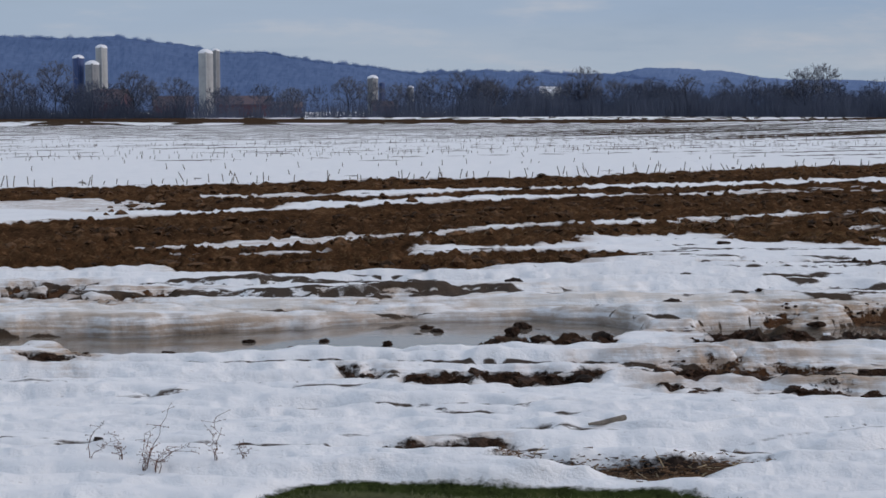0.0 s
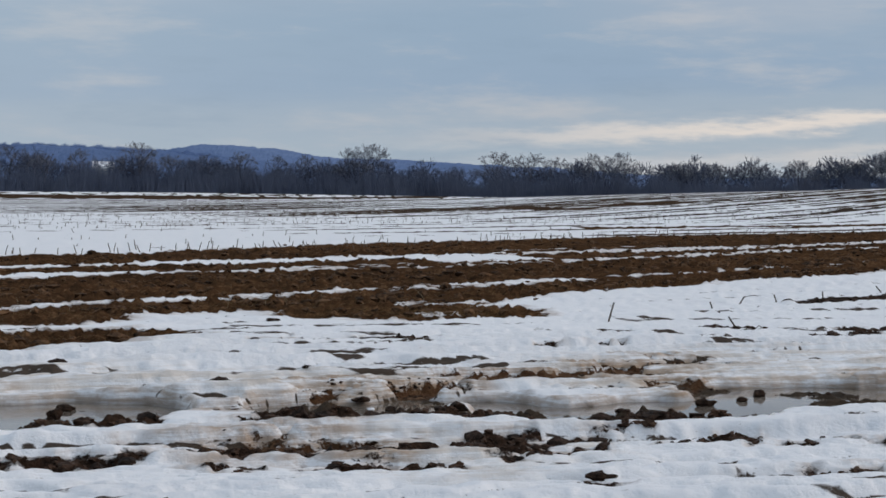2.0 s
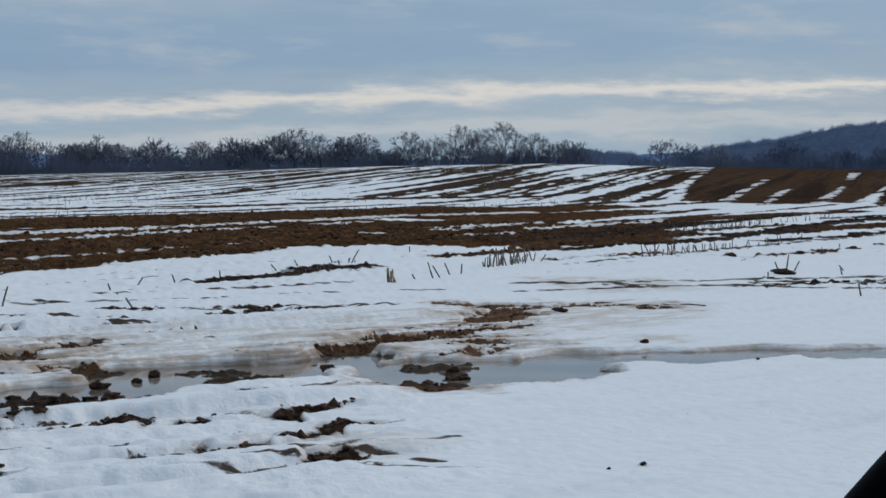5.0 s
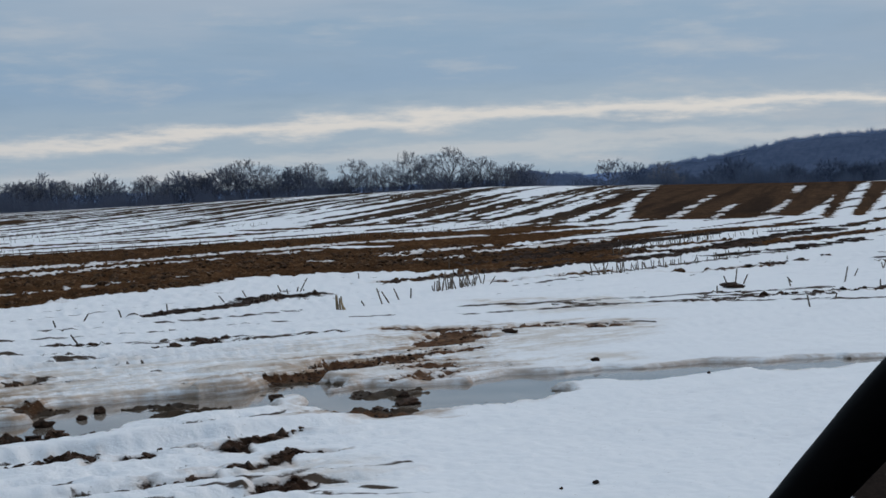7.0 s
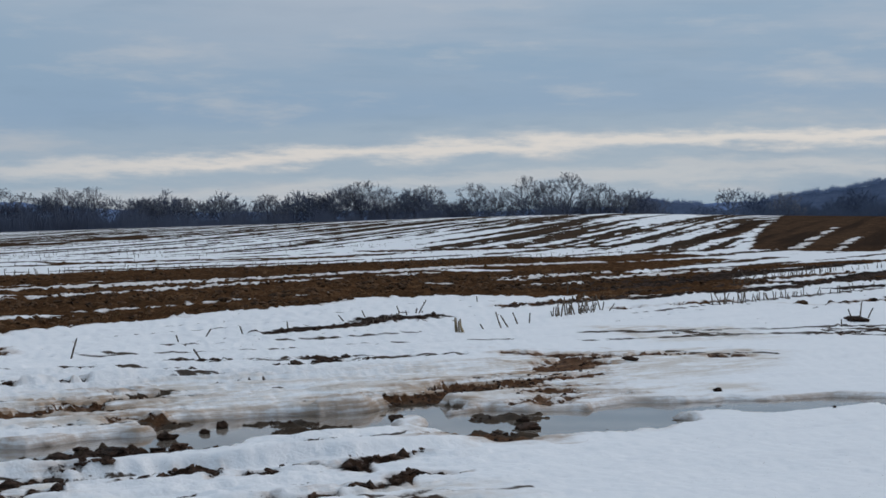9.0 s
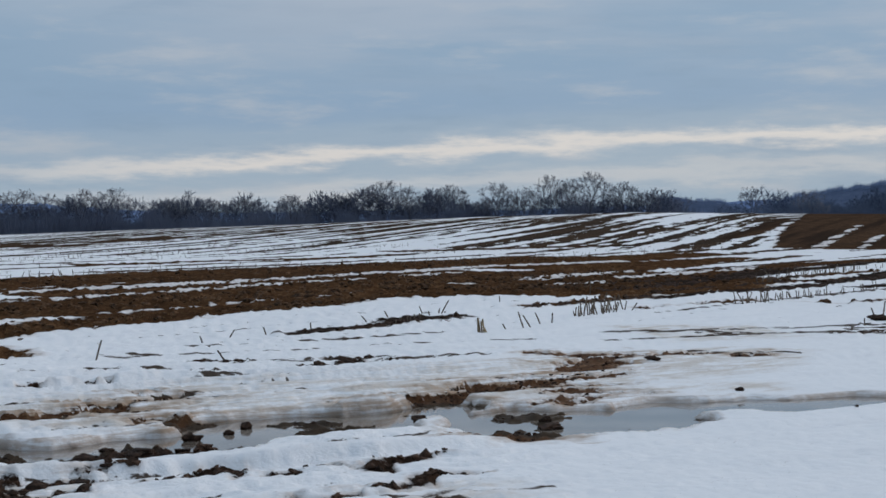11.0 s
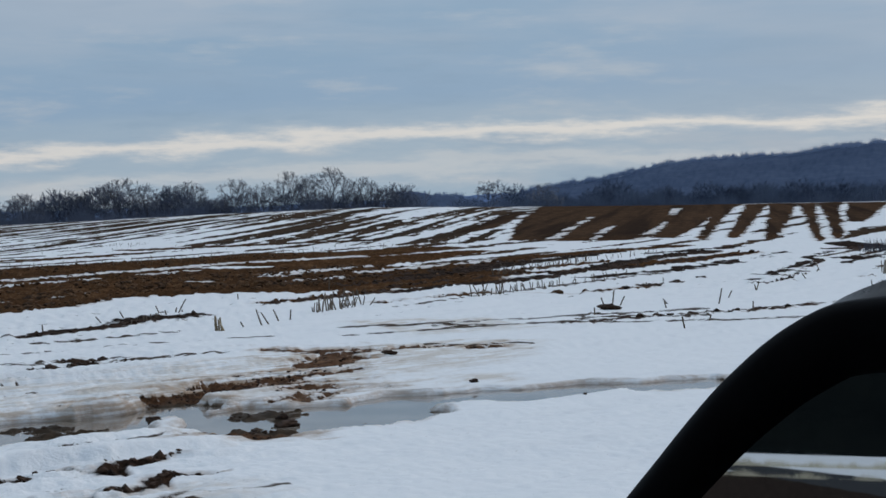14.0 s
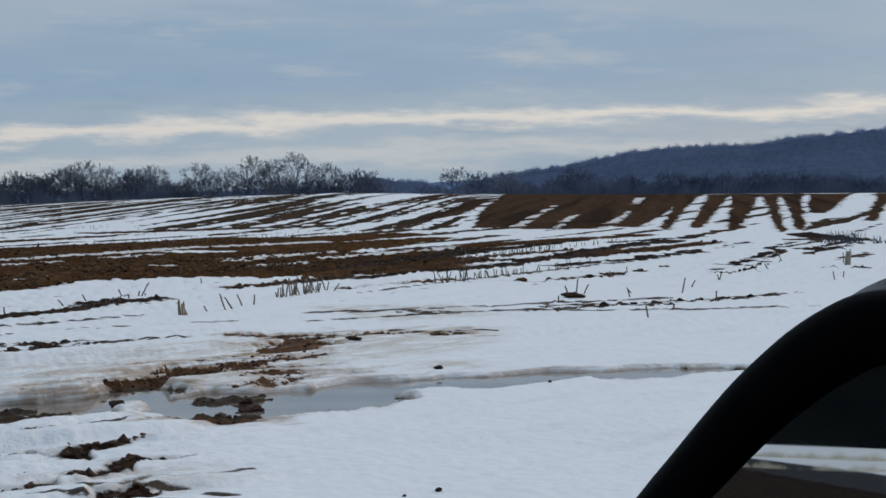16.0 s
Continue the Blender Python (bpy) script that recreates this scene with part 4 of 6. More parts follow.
def lie(x, y):
    """The height of the finished ground at a place."""
    r, a = math.hypot(x, y), math.degrees(math.atan2(x, y))
    a = a if a >= -53 else a + 360
    i = min(max(int(np.searchsorted(SURFACE["R"], r)), 1), len(SURFACE["R"]) - 1)
    j = min(max(int(np.searchsorted(SURFACE["A"], a)), 1), len(SURFACE["A"]) - 1)
    return float(SURFACE["z"][i - 1:i + 1, j - 1:j + 1].mean())


def build_ground():
    fine = np.arange(-53.0, 25.0, 0.1)
    rest = np.concatenate([np.arange(25.0, 180.0, 3.0), np.arange(180.0, 240.0, 1.0), np.arange(240.0, 306.5, 3.0)])
    az = np.radians(np.concatenate([fine, rest]))
    near = np.concatenate([[0.005, 0.4, 1.2, 2.2, 3.2], 1.7 / np.tan(np.radians(np.concatenate([np.arange(20.0, 12.0, -0.045), np.arange(12.0, 4.8, -0.024), np.arange(4.8, 1.62, -0.045)])))])
    radii = np.concatenate([near, np.arange(near[-1] + 0.9, 200, 0.9), np.geomspace(201, 4600, 34)])
    R, A = np.meshgrid(radii, az, indexing="ij")
    shape = R.shape
    r, x, y = R.ravel(), (R * np.sin(A)).ravel(), (R * np.cos(A)).ravel()
    deg = np.degrees(np.arctan2(x, y))
    z = hill(x, y)
    F = {k: np.full(len(x), 9.0) for k in ("mud", "clod", "wet", "water", "dirty", "grass", "road", "litter", "fallow", "bank", "crease", "thaw", "slick")}
    for kind, points in STRIPS:
        p = np.array(points)
        reach = max(1.2, p[:, 2].max() * 0.8)
        lo, hi = p[:, :2].min(0) - p[:, 2].max() - reach, p[:, :2].max(0) + p[:, 2].max() + reach
        k = np.nonzero((x > lo[0]) & (x < hi[0]) & (y > lo[1]) & (y < hi[1]))[0]
        d = strip_depth(x[k], y[k], points, reach)
        kind = "thaw" if kind == "snow" else kind
        F[kind][k] = np.minimum(F[kind][k], d)
    # rows run towards 29 degrees; nearer by the wheel tracks run towards 53
    c, s = math.cos(radians(29)), math.sin(radians(29))
    u, v = x * s + y * c, y * s - x * c
    c2, s2 = math.cos(radians(53)), math.sin(radians(53))
    u2, v2 = x * s2 + y * c2, y * s2 - x * c2
    t = np.clip((v2 - 16.5) / 2.5, 0, 1)
    ridge = fbm(u * 0.22, v * 1.5, 3) * t + fbm(u2 * 0.3, v2 * 2.2, 3) * (1 - t)
    fine_ridge = fbm(u * 0.7, v * 5.0, 3) * t + fbm(u2 * 1.1, v2 * 6.0, 3) * (1 - t)

    def ledges(along, over, wide, seed, wander, ragged_by, freq=1.0, lip=0.13, lumpy=0.05):
        """Thawed snow in ledges: a steep ragged lip towards the tracks, and a top that falls off behind it. Height, and metres from the hollow at the foot."""
        q = over / wide + wander * fbm(along * 0.09 + seed, over * 0.3, 2) + ragged_by * fbm(along * 0.8 * freq + seed, over * 0.8 * freq, 3, 0.5) + lumpy * fbm(along * 4.5 + seed, over * 2.5, 2)
        k = np.floor(q)
        f = q - k
        strong = np.clip(0.68 + 1.0 * perlin(along * 0.11 * freq + k * 13.7 + seed, k * 5.3 + 0.5), 0, 1.2)
        up = np.clip(f / lip, 0, 1)
        return strong * (1 - (1 - up) ** 2) * up ** 0.35 * np.clip((1 - f) / 0.8, 0, 1) ** 0.85, np.where(f > 0.4, (1 - f) * wide, f * wide * 5), strong

    calm = np.clip((deg + 5) / 7, 0, 1) * np.clip((40 - r) / 10, 0, 1)
    broad, foot, strong = ledges(u2, v2, 0.74, 3.0, 0.9, 0.13)
    small, foot_small, strong_small = ledges(u2, v2, 0.31, 31.0, 1.2, 0.30, 2.2, 0.2)
    tiny = ledges(u2, v2, 0.145, 77.0, 1.5, 0.45, 4.0, 0.3)[0]
    rows, foot_rows, strong_rows = ledges(u, v, 0.76, 57.0, 0.5, 0.14)
    lie_of = np.interp(v2, [5, 7.2, 8.2, 10, 13, 18], [0.35, 0.6, 1.1, 1.0, 0.95, 1.0])
    F["calm"] = calm
    low = np.exp(-np.square(np.clip(F["water"], 0, 9) / 0.45)) * np.clip((12.2 - v2) / 0.5, 0, 1)
    shelf = (0.095 * broad * lie_of + (0.050 * small + 0.018 * tiny) * np.interp(v2, [5, 7, 8.2], [0.7, 0.65, 1.0])) * (1 - t) * (1 - 0.85 * calm) * (1 - 0.8 * low) + 0.034 * rows * t * (1 - 0.5 * calm) * np.clip((70 - r) / 30, 0.2, 1)
    rough = fbm(x * 3.1, y * 3.1, 3)
    fine_n = fbm(x * 9.0, y * 9.0, 2)
    lump = np.abs(fbm(x * 5.0 + 40, y * 5.0, 3, 0.55))
    edge = fbm(u * 0.5, v * 1.4, 3) * 0.32
    F["mud"] = F["mud"] + edge * np.interp(r, [8, 25, 50, 70, 200], [0.4, 1.0, 1.0, 0.9, 1.6]) * np.where(r > 65, 0.8, 1)
    gaps = fbm(u2 * 0.35 + 7, v2 * 0.8, 3, 0.6)
    bare_foot = np.clip(strong - 0.3, -0.5, 0.6) * 0.11 + np.clip(gaps, -0.5, 0.3) * 0.09 + 0.005 - np.clip(7.4 - v2, 0, 1) * 0.4
    F["crease"] = np.minimum(F["crease"], foot - bare_foot + t * 9 + calm * 0.4)
    F["crease"] = np.minimum(F["crease"], foot_small + 0.03 - np.clip(strong_small - 0.45, -0.5, 0.6) * 0.09 - np.clip(gaps, -0.5, 0.3) * 0.06 + t * 9 + calm * 0.4 + np.clip(7.4 - v2, 0, 1) * 0.4)
    F["crease"] = np.minimum(F["crease"], foot_rows - np.clip(strong_rows - 0.5, -0.5, 0.6) * 0.16 - np.clip(gaps, -0.5, 0.3) * 0.10 + 0.01 + (1 - t) * 9 + calm * 0.08 + np.interp(r, [40, 60], [0, 1]))
    F["slick"] = F["slick"] + fbm(u * 0.6, v * 1.6, 3, 0.6) * np.interp(r, [15, 30, 70], [0.1, 0.25, 0.5])
    F["thaw"] = F["thaw"] + fbm(u * 0.4, v * 2.0, 3) * np.interp(r, [8, 25, 60], [0.08, 0.22, 0.32]) + np.interp(r, [10, 18, 36, 45], [0.03, 0.14, 0.22, 0.0])
    F["clod"] = F["clod"] + (fbm(x * 2.4, y * 2.4, 3) * 0.14 - 0.012) * np.clip(r / 12, 0.6, 3)
    F["wet"] = F["wet"] + fbm(u2 * 1.0, v2 * 2.6, 4, 0.65) * np.interp(r, [8, 12, 18, 25], [0.2, 0.34, 0.5, 0.6]) + 0.02 + 0.1 * np.clip(-F["water"] / 0.2, 0, 1)
    F["water"] = F["water"] + fbm(x * 1.4 + 9, y * 1.4, 3, 0.45) * 0.13 + 0.01 + 0.1 * np.clip((deg + 3) / 4, 0, 1)
    # fallow: soil that shows in lines through the far snow
    gap = np.interp(r, [40, 90, 140, 300], [2.6, 4.2, 6.5, 12.0])
    phase = v / 3.1 + 0.5 * fbm(u * 0.015, v * 0.11, 2)
    track = np.abs(phase - np.floor(phase) - 0.5) * 3.1
    worn = 0.10 + 0.55 * fbm(u * 0.07, v * 0.42, 4, 0.65) + 0.35 * fbm(u * 0.5, v * 0.9, 2)
    worn = worn + np.interp(r, [30, 44, 60, 90, 130, 200, 400], [-1.2, -0.35, 0.2, 0.45, 0.75, 0.7, 0.3])
    worn = worn - np.where((deg > 10) & (deg < 60), np.interp(r, [20, 60, 100, 140], [0.3, 0.3, 0.3, 0.7]), 0)
    worn = worn - np.interp(deg, [-30, -10], [0.24, 0.0]) * np.interp(r, [50, 120, 200, 260], [1, 0.7, 0.0, 0])
    worn = np.where(np.abs(deg + 12) > 45, -1.0, worn)
    F["crease"] = F["crease"] + fbm(u2 * 0.8, v2 * 3.0, 3) * 0.05 * np.clip(r / 12, 0.6, 2)
    F["crease"] = F["crease"] + np.interp(r, [7, 8, 9.5, 11, 13], [0.025, 0.012, 0.002, 0.0, 0.0])
    F["fallow"] = (track - worn) * np.clip(gap / 4, 0.7, 2.0)
    # the ploughed rise: alternate ribs of soil and snow that follow its slope
    h = radians(13)
    bend = np.clip((-deg - 4) * 0.12, 0, 6)
    across, along = x * math.cos(h) - y * math.sin(h) - bend * 2, x * math.sin(h) + y * math.cos(h)
    ribs = 0.3 * fbm(across * 0.30, along * 0.010, 2, 0.7) + 0.6 * fbm(across * 0.85, along * 0.016, 2) + 0.35 * fbm(across * 1.7, along * 0.02, 2) + 0.3 * fbm(across * 2.2, along * 0.15, 2) + 0.25 * fbm(x * 0.9, y * 0.5, 3)
    rise = np.clip((r - 78) / 14, 0, 1) * np.clip((10.0 - deg) / 3, 0, 1) * np.clip((deg + 40) / 14, 0, 1)
    thr = np.interp(r, [85, 105, 150, 260], [0.1, -0.04, -0.1, 0.1])
    F["fallow"] = F["fallow"] * (1 - rise) + rise * (thr - ribs) * 1.8

    def inside(name, soft):
        q = np.clip(0.5 - F[name] / (2 * soft), 0, 1)
        return q * q * (3 - 2 * q)

    bank, crease = inside("bank", 0.22), inside("crease", 0.05)
    mud, clod, wet, water, grass, road = (inside("mud", 0.14), inside("clod", 0.07), inside("wet", 0.09), inside("water", 0.07), inside("grass", 0.1), inside("road", 0.3))
    mud = mud * (1 - inside("thaw", 0.12))
    near_f = np.clip(1.3 - r / 140, 0.15, 1)
    crumb = np.clip(fbm(x * 7.0 + 5, y * 4.5, 3, 0.6) + 0.35, 0, 1.2)
    z = z + near_f * (0.034 + shelf + 0.016 * ridge + np.interp(r, [8, 14, 22], [0.016, 0.018, 0.018]) * fine_ridge * (1 - 0.5 * calm) + np.interp(r, [6, 14], [0.012, 0.008]) * rough * (1 - 0.5 * calm) + 0.004 * fine_n + bank * (0.022 + 0.012 * ridge) * (1 - 0.7 * broad) - 0.012 * crease) * (1 - mud) * (1 - grass) * (1 - road)
    z = z + near_f * mud * (-0.012 + 0.045 * rough + 0.10 * lump + 0.014 * fine_n)
    z = z * (1 - clod) + clod * (hill(x, y) + near_f * (0.032 + 0.064 * crumb + 0.014 * fine_n))
    mat_of = inside("litter", 0.08)
    z = z * (1 - mat_of) + mat_of * (0.006 + 0.02 * lump)
    z = z * (1 - wet) + wet * (-0.012 + 0.02 * rough + 0.045 * lump + 0.008 * fine_n + hill(x, y))
    basin = -0.06 + 0.05 * np.maximum(rough, 0)
    z = z * (1 - water * (1 - 0.85 * wet) * (1 - clod)) + basin * water * (1 - 0.85 * wet) * (1 - clod)
    # how the ground stands, for what lies on it
    for key in ("z", "R", "A"):
        SURFACE[key] = {"z": z.reshape(shape), "R": radii, "A": np.degrees(az)}[key]
    me = bpy.data.meshes.new("ground")
    nr, na = shape
    i, j = np.meshgrid(np.arange(nr - 1), np.arange(na), indexing="ij")
    q = np.stack([i * na + j, (i + 1) * na + j, (i + 1) * na + (j + 1) % na, i * na + (j + 1) % na], -1).reshape(-1, 4)[:, ::-1]
    me.vertices.add(len(x))
    me.vertices.foreach_set("co", np.stack([x, y, z], -1).astype(np.float32).ravel())
    me.loops.add(q.size)
    me.loops.foreach_set("vertex_index", q.astype(np.int32).ravel())
    me.polygons.add(len(q))
    me.polygons.foreach_set("loop_start", np.arange(0, q.size, 4, dtype=np.int32))
    me.update(calc_edges=True)
    me.polygons.foreach_set("use_smooth", np.ones(len(q), bool))
    for key in ("mud", "clod", "wet", "water", "dirty", "grass", "road", "fallow", "crease", "thaw", "slick", "calm"):
        me.attributes.new(key, "FLOAT", "POINT").data.foreach_set("value", F[key].astype(np.float32))
    me.materials.append(M_GROUND)
    tagged(new("ground", me), "thawing snow over a ploughed field with brown manure strips and ruts", "field", kind="structure")
    # standing meltwater: one level sheet in the low strips
    wq = q[(F["water"][q].min(1) < 0.30) & (r[q].max(1) < 60)]
    used, back = np.unique(wq, return_inverse=True)
    verts = np.stack([x[used], y[used], np.full(len(used), -0.014)], -1)
    pool = part("water", (verts.tolist(), back.reshape(-1, 4).tolist()), M_WATER)
    tagged(pool, "shallow grey meltwater puddle in the wheel ruts", "puddle", kind="structure")
    pool.data.polygons.foreach_set("use_smooth", np.ones(len(pool.data.polygons), bool))


build_ground()


# ---- distance: hills and woods ----
def ridge_line(name, label, mat, far, depth, crest, shift=0.0, bumps=4.0):
    """A wooded hill on an arc at that distance: its crest as (azimuth, elevation)."""
    crest = np.array(crest)
    az = np.arange(crest[0, 0], crest[-1, 0], 0.05)
    el = np.interp(az, crest[:, 0], crest[:, 1])
    top = 1.7 + far * np.tan(np.radians(el))
    verts, faces, rows = [], [], 22
    for k in range(rows):
        f = k / (rows - 1)
        d = far - depth * (1 - f)
        up = f ** 0.8
        arc = az * far / 57.3
        rough = fbm(arc / 70, arc * 0 + k * 0.45 + shift, 3) * bumps * 0.8 + fbm(arc / 11, arc * 0 + k * 1.7 + shift, 2) * bumps * 0.35
        z = (top + 3) * up + rough * (0.5 + 0.5 * up) - bumps * 0.6 - 3
        verts += np.stack([np.sin(np.radians(az)) * d, np.cos(np.radians(az)) * d, z], -1).tolist()
    verts += np.stack([np.sin(np.radians(az)) * (far + 60), np.cos(np.radians(az)) * (far + 60), az * 0 - 6], -1).tolist()
    n = len(az)
    for k in range(rows):
        faces += [(k * n + i, k * n + i + 1, (k + 1) * n + i + 1, (k + 1) * n + i) for i in range(n - 1)]
    return tagged(part(name, (verts, faces), mat), label, "hill", kind="structure")


# no haze in the air here; the ridge colours carry it
ridge_line("backdrop_hill_west", "distant wooded ridge coloured haze-blue", M_RIDGEFLOOR, 3200, 900, [
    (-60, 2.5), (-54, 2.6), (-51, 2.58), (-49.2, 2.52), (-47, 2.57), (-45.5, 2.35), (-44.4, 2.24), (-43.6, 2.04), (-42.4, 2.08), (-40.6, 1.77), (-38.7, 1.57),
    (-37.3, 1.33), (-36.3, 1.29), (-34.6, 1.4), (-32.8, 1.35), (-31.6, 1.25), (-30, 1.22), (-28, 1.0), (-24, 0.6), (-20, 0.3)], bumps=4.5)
ridge_line("backdrop_hill_north", "farther wooded ridge coloured pale haze-blue", M_HILL, 4000, 800, [
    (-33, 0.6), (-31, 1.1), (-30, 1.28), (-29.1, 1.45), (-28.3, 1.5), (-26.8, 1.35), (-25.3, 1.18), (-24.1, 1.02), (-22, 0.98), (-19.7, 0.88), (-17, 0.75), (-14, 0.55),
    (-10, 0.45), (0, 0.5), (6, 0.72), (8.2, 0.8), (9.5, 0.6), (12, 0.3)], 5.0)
ridge_line("backdrop_hill_east", "hillside under bare woods coloured grey-blue for haze", M_SLOPEFLOOR, 1900, 620, [
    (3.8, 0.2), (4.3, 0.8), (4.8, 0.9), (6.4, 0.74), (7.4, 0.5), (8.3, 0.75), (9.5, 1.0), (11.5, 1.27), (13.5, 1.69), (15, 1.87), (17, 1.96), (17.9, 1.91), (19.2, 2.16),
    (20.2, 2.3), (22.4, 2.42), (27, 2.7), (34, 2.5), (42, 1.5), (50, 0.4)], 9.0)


def hillside_wood(name, label, mat, far, depth, crest, per_degree, tall, seed, thick):
    """The bare trees that cover a far slope and fray its crest."""
    rng = np.random.RandomState(seed)
    crest = np.array(crest)
    n = int((crest[-1, 0] - crest[0, 0]) * per_degree)
    a = rng.uniform(crest[0, 0], crest[-1, 0], n)
    f = 1 - 0.05 * rng.rand(n) ** 2
    el = np.interp(a, crest[:, 0], crest[:, 1])
    d = far - depth * (1 - f)
    z = (4.7 + far * np.tan(np.radians(el))) * f ** 0.8 - 3 - tall * 0.3
    h = tall * rng.uniform(0.5, 1.2, n) * np.clip(1 + 0.7 * fbm(a * 3, f * 5, 4), 0.5, 1.7)
    r = thick * rng.uniform(0.6, 1.5, n)
    x, y = d * np.sin(np.radians(a)), d * np.cos(np.radians(a))
    verts = np.zeros((n, 4, 3))
    for k in range(3):
        verts[:, k] = np.stack([x + r * math.cos(2.1 * k), y + r * math.sin(2.1 * k), z], -1)
    verts[:, 3] = np.stack([x + rng.normal(0, 0.3, n) * h, y + rng.normal(0, 0.3, n) * h, z + h], -1)
    b = np.arange(n)[:, None] * 4
    faces = np.concatenate([b + [0, 1, 3], b + [1, 2, 3], b + [2, 0, 3]])
    tagged(part(name, (verts.reshape(-1, 3).tolist(), faces.tolist()), mat), label, "wood", kind="stuff")


# tree colour set lighter than the slope to make up for self-shading
hillside_wood("hillside_trees", "bare woods covering the hillside coloured grey-blue for haze", M_HILL_R, 1900, 620, [(4.4, 0.78), (6.4, 0.7), (7.4, 0.45), (8.3, 0.7), (9.5, 0.95), (11.5, 1.22), (13.5, 1.64), (15, 1.82), (17, 1.9), (17.9, 1.86), (19.2, 2.1), (22.4, 2.38), (27, 2.6)], 420, 5.8, 4, 0.4)
# crest trees are painted lighter than the ridge, against their own shading
hillside_wood("ridge_trees", "bare woods on the far ridge coloured haze-blue", M_RIDGEWOOD, 3200, 900, [(-54, 2.53), (-51, 2.51), (-49.2, 2.45), (-47, 2.5), (-45.5, 2.28), (-43.6, 1.98), (-42.4, 2.02), (-40.6, 1.71), (-38.7, 1.51), (-37.3, 1.28), (-34.6, 1.34), (-30, 1.16), (-27, 0.8)], 600, 7.0, 5, 0.5)


# ---- bare trees ----
def grow(rng, height_m, trunk, n_limbs, spread, forks, levels, fan, reach, thin, wide=0.42):
    """A bare tree: limbs that fork again and again inside a lumpy domed crown, with a fan of fine twigs at every end."""
    limbs, twigs = [], []
    big = 0.016 * height_m
    middle, tall = height_m * (0.5 + 0.36 * trunk), height_m * (0.5 - 0.36 * trunk)
    shift = Vector((rng.uniform(0, 40), rng.uniform(0, 40), 0))

    def outside(p):
        q = Vector((p.x / (wide * height_m), p.y / (wide * height_m), (p.z - middle) / tall))
        return q.length / (1 + 0.28 * noise.noise(q.normalized() * 1.7 + shift) + 0.12 * noise.noise(q.normalized() * 5 + shift)) > 1.0

    def turn(d, tilt, a):
        s = d.orthogonal().normalized()
        return ((s * math.cos(a) + d.cross(s) * math.sin(a)) * math.sin(tilt) + d * math.cos(tilt)).normalized()

    def twig(p, d, length):
        for shorter in (1.0, 0.6, 0.3):
            e = p + d * length * shorter
            if not outside(e):
                break
        twigs.append((p, e, thin))

    def branch(p, d, length, r, level):
        for shorter in (1.0, 0.7, 0.45, 0.25):
            m = p + d * length * shorter * 0.55
            e = m + (d + Vector((rng.gauss(0, 0.16), rng.gauss(0, 0.16), 0.02))).normalized() * length * shorter * 0.45
            if not outside(e):
                break
        full = outside(e)
        limbs.append([(p, r), (m, r * 0.8), (e, r * 0.6)])
        if level >= 1:
            for k in range(fan if level >= levels else fan // 2):
                twig(p.lerp(e, rng.uniform(0.3, 1.0)), turn(d, abs(rng.gauss(0, 0.75)), rng.uniform(0, 6.28)), height_m * reach * rng.uniform(0.4, 1.1))
        if level >= levels or full:
            return
        a = rng.uniform(0, 6.28)
        for k in range(forks):
            out = turn(d, rng.uniform(0.3, 0.85), a + k * 6.28 / forks + rng.uniform(-0.5, 0.5))
            branch(e if k else p.lerp(e, 0.75), out, length * rng.uniform(0.62, 0.88), r * 0.55, level + 1)

    limbs.append([(Vector((0, 0, -0.4)), big), (Vector((0, 0, height_m * trunk)), big * 0.8), (Vector((rng.uniform(-0.2, 0.2), 0, height_m * (trunk + 0.2))), big * 0.5)])
    for k in range(n_limbs):
        a = k * 2.4 + rng.uniform(-0.4, 0.4)
        d = turn(Vector((0, 0, 1)), spread * (0.2 + 0.8 * ((k + 0.5) / n_limbs)), a)
        branch(Vector((0, 0, height_m * (trunk + 0.22 * (1 - k / n_limbs)))), d, height_m * 0.30 * (1 - trunk), big * 0.5, 0)
    return limbs, twigs


def slivers(twigs):
    """Fine three-sided twigs that run out to a point."""
    verts, faces = [], []
    for p, e, r in twigs:
        n = len(verts)
        d = (e - p).normalized()
        s = d.orthogonal().normalized()
        t = d.cross(s)
        verts += [p + s * r, p + (t * 0.87 - s * 0.5) * r, p - (t * 0.87 + s * 0.5) * r, e]
        faces += [(n, n + 1, n + 3), (n + 1, n + 2, n + 3), (n + 2, n, n + 3)]
    return verts, faces


TREE_LABELS = ("tall bare tree with a rounded crown of fine twigs", "bare field-edge tree with spreading limbs", "slender leafless tree in the hedgerow",
               "dense leafless tree with a broad dark crown", "leafless tree with upswept forked limbs")
models = []
for k in range(5):
    rng = random.Random(40 + k)
    trunk, twigs = grow(rng, 12.0, (0.2, 0.24, 0.2, 0.12, 0.18)[k], (7, 7, 5, 9, 6)[k], (0.95, 1.1, 0.7, 1.0, 0.8)[k], 3, 3, (13, 12, 13, 14, 13)[k], 0.10, 0.019, (0.36, 0.44, 0.3, 0.42, 0.36)[k])
    top, wide = max(t[1].z for t in twigs), max(abs(t[1].x) for t in twigs)
    tree = tagged(new("tree"), TREE_LABELS[k], "tree", "trees along the field edge")
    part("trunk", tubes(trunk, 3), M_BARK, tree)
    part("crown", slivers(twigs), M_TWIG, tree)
    models.append((tree, top, wide))
TREES = [(-50.75, 1.49, 8.7, 3), (-49.35, 1.78, 7.2, 2), (-46.73, 1.44, 8.7, 3), (-45.3, 1.21, 8, 1), (-41.34, .85, 5.8, 3), (-39.38, 1.23, 7.2, 0), (-38.6, 1.13, 5.8, 4),
         (-37.72, .99, 5.8, 2), (-36.54, 1.28, 6.5, 4), (-35.45, 1.38, 8.7, 1)]
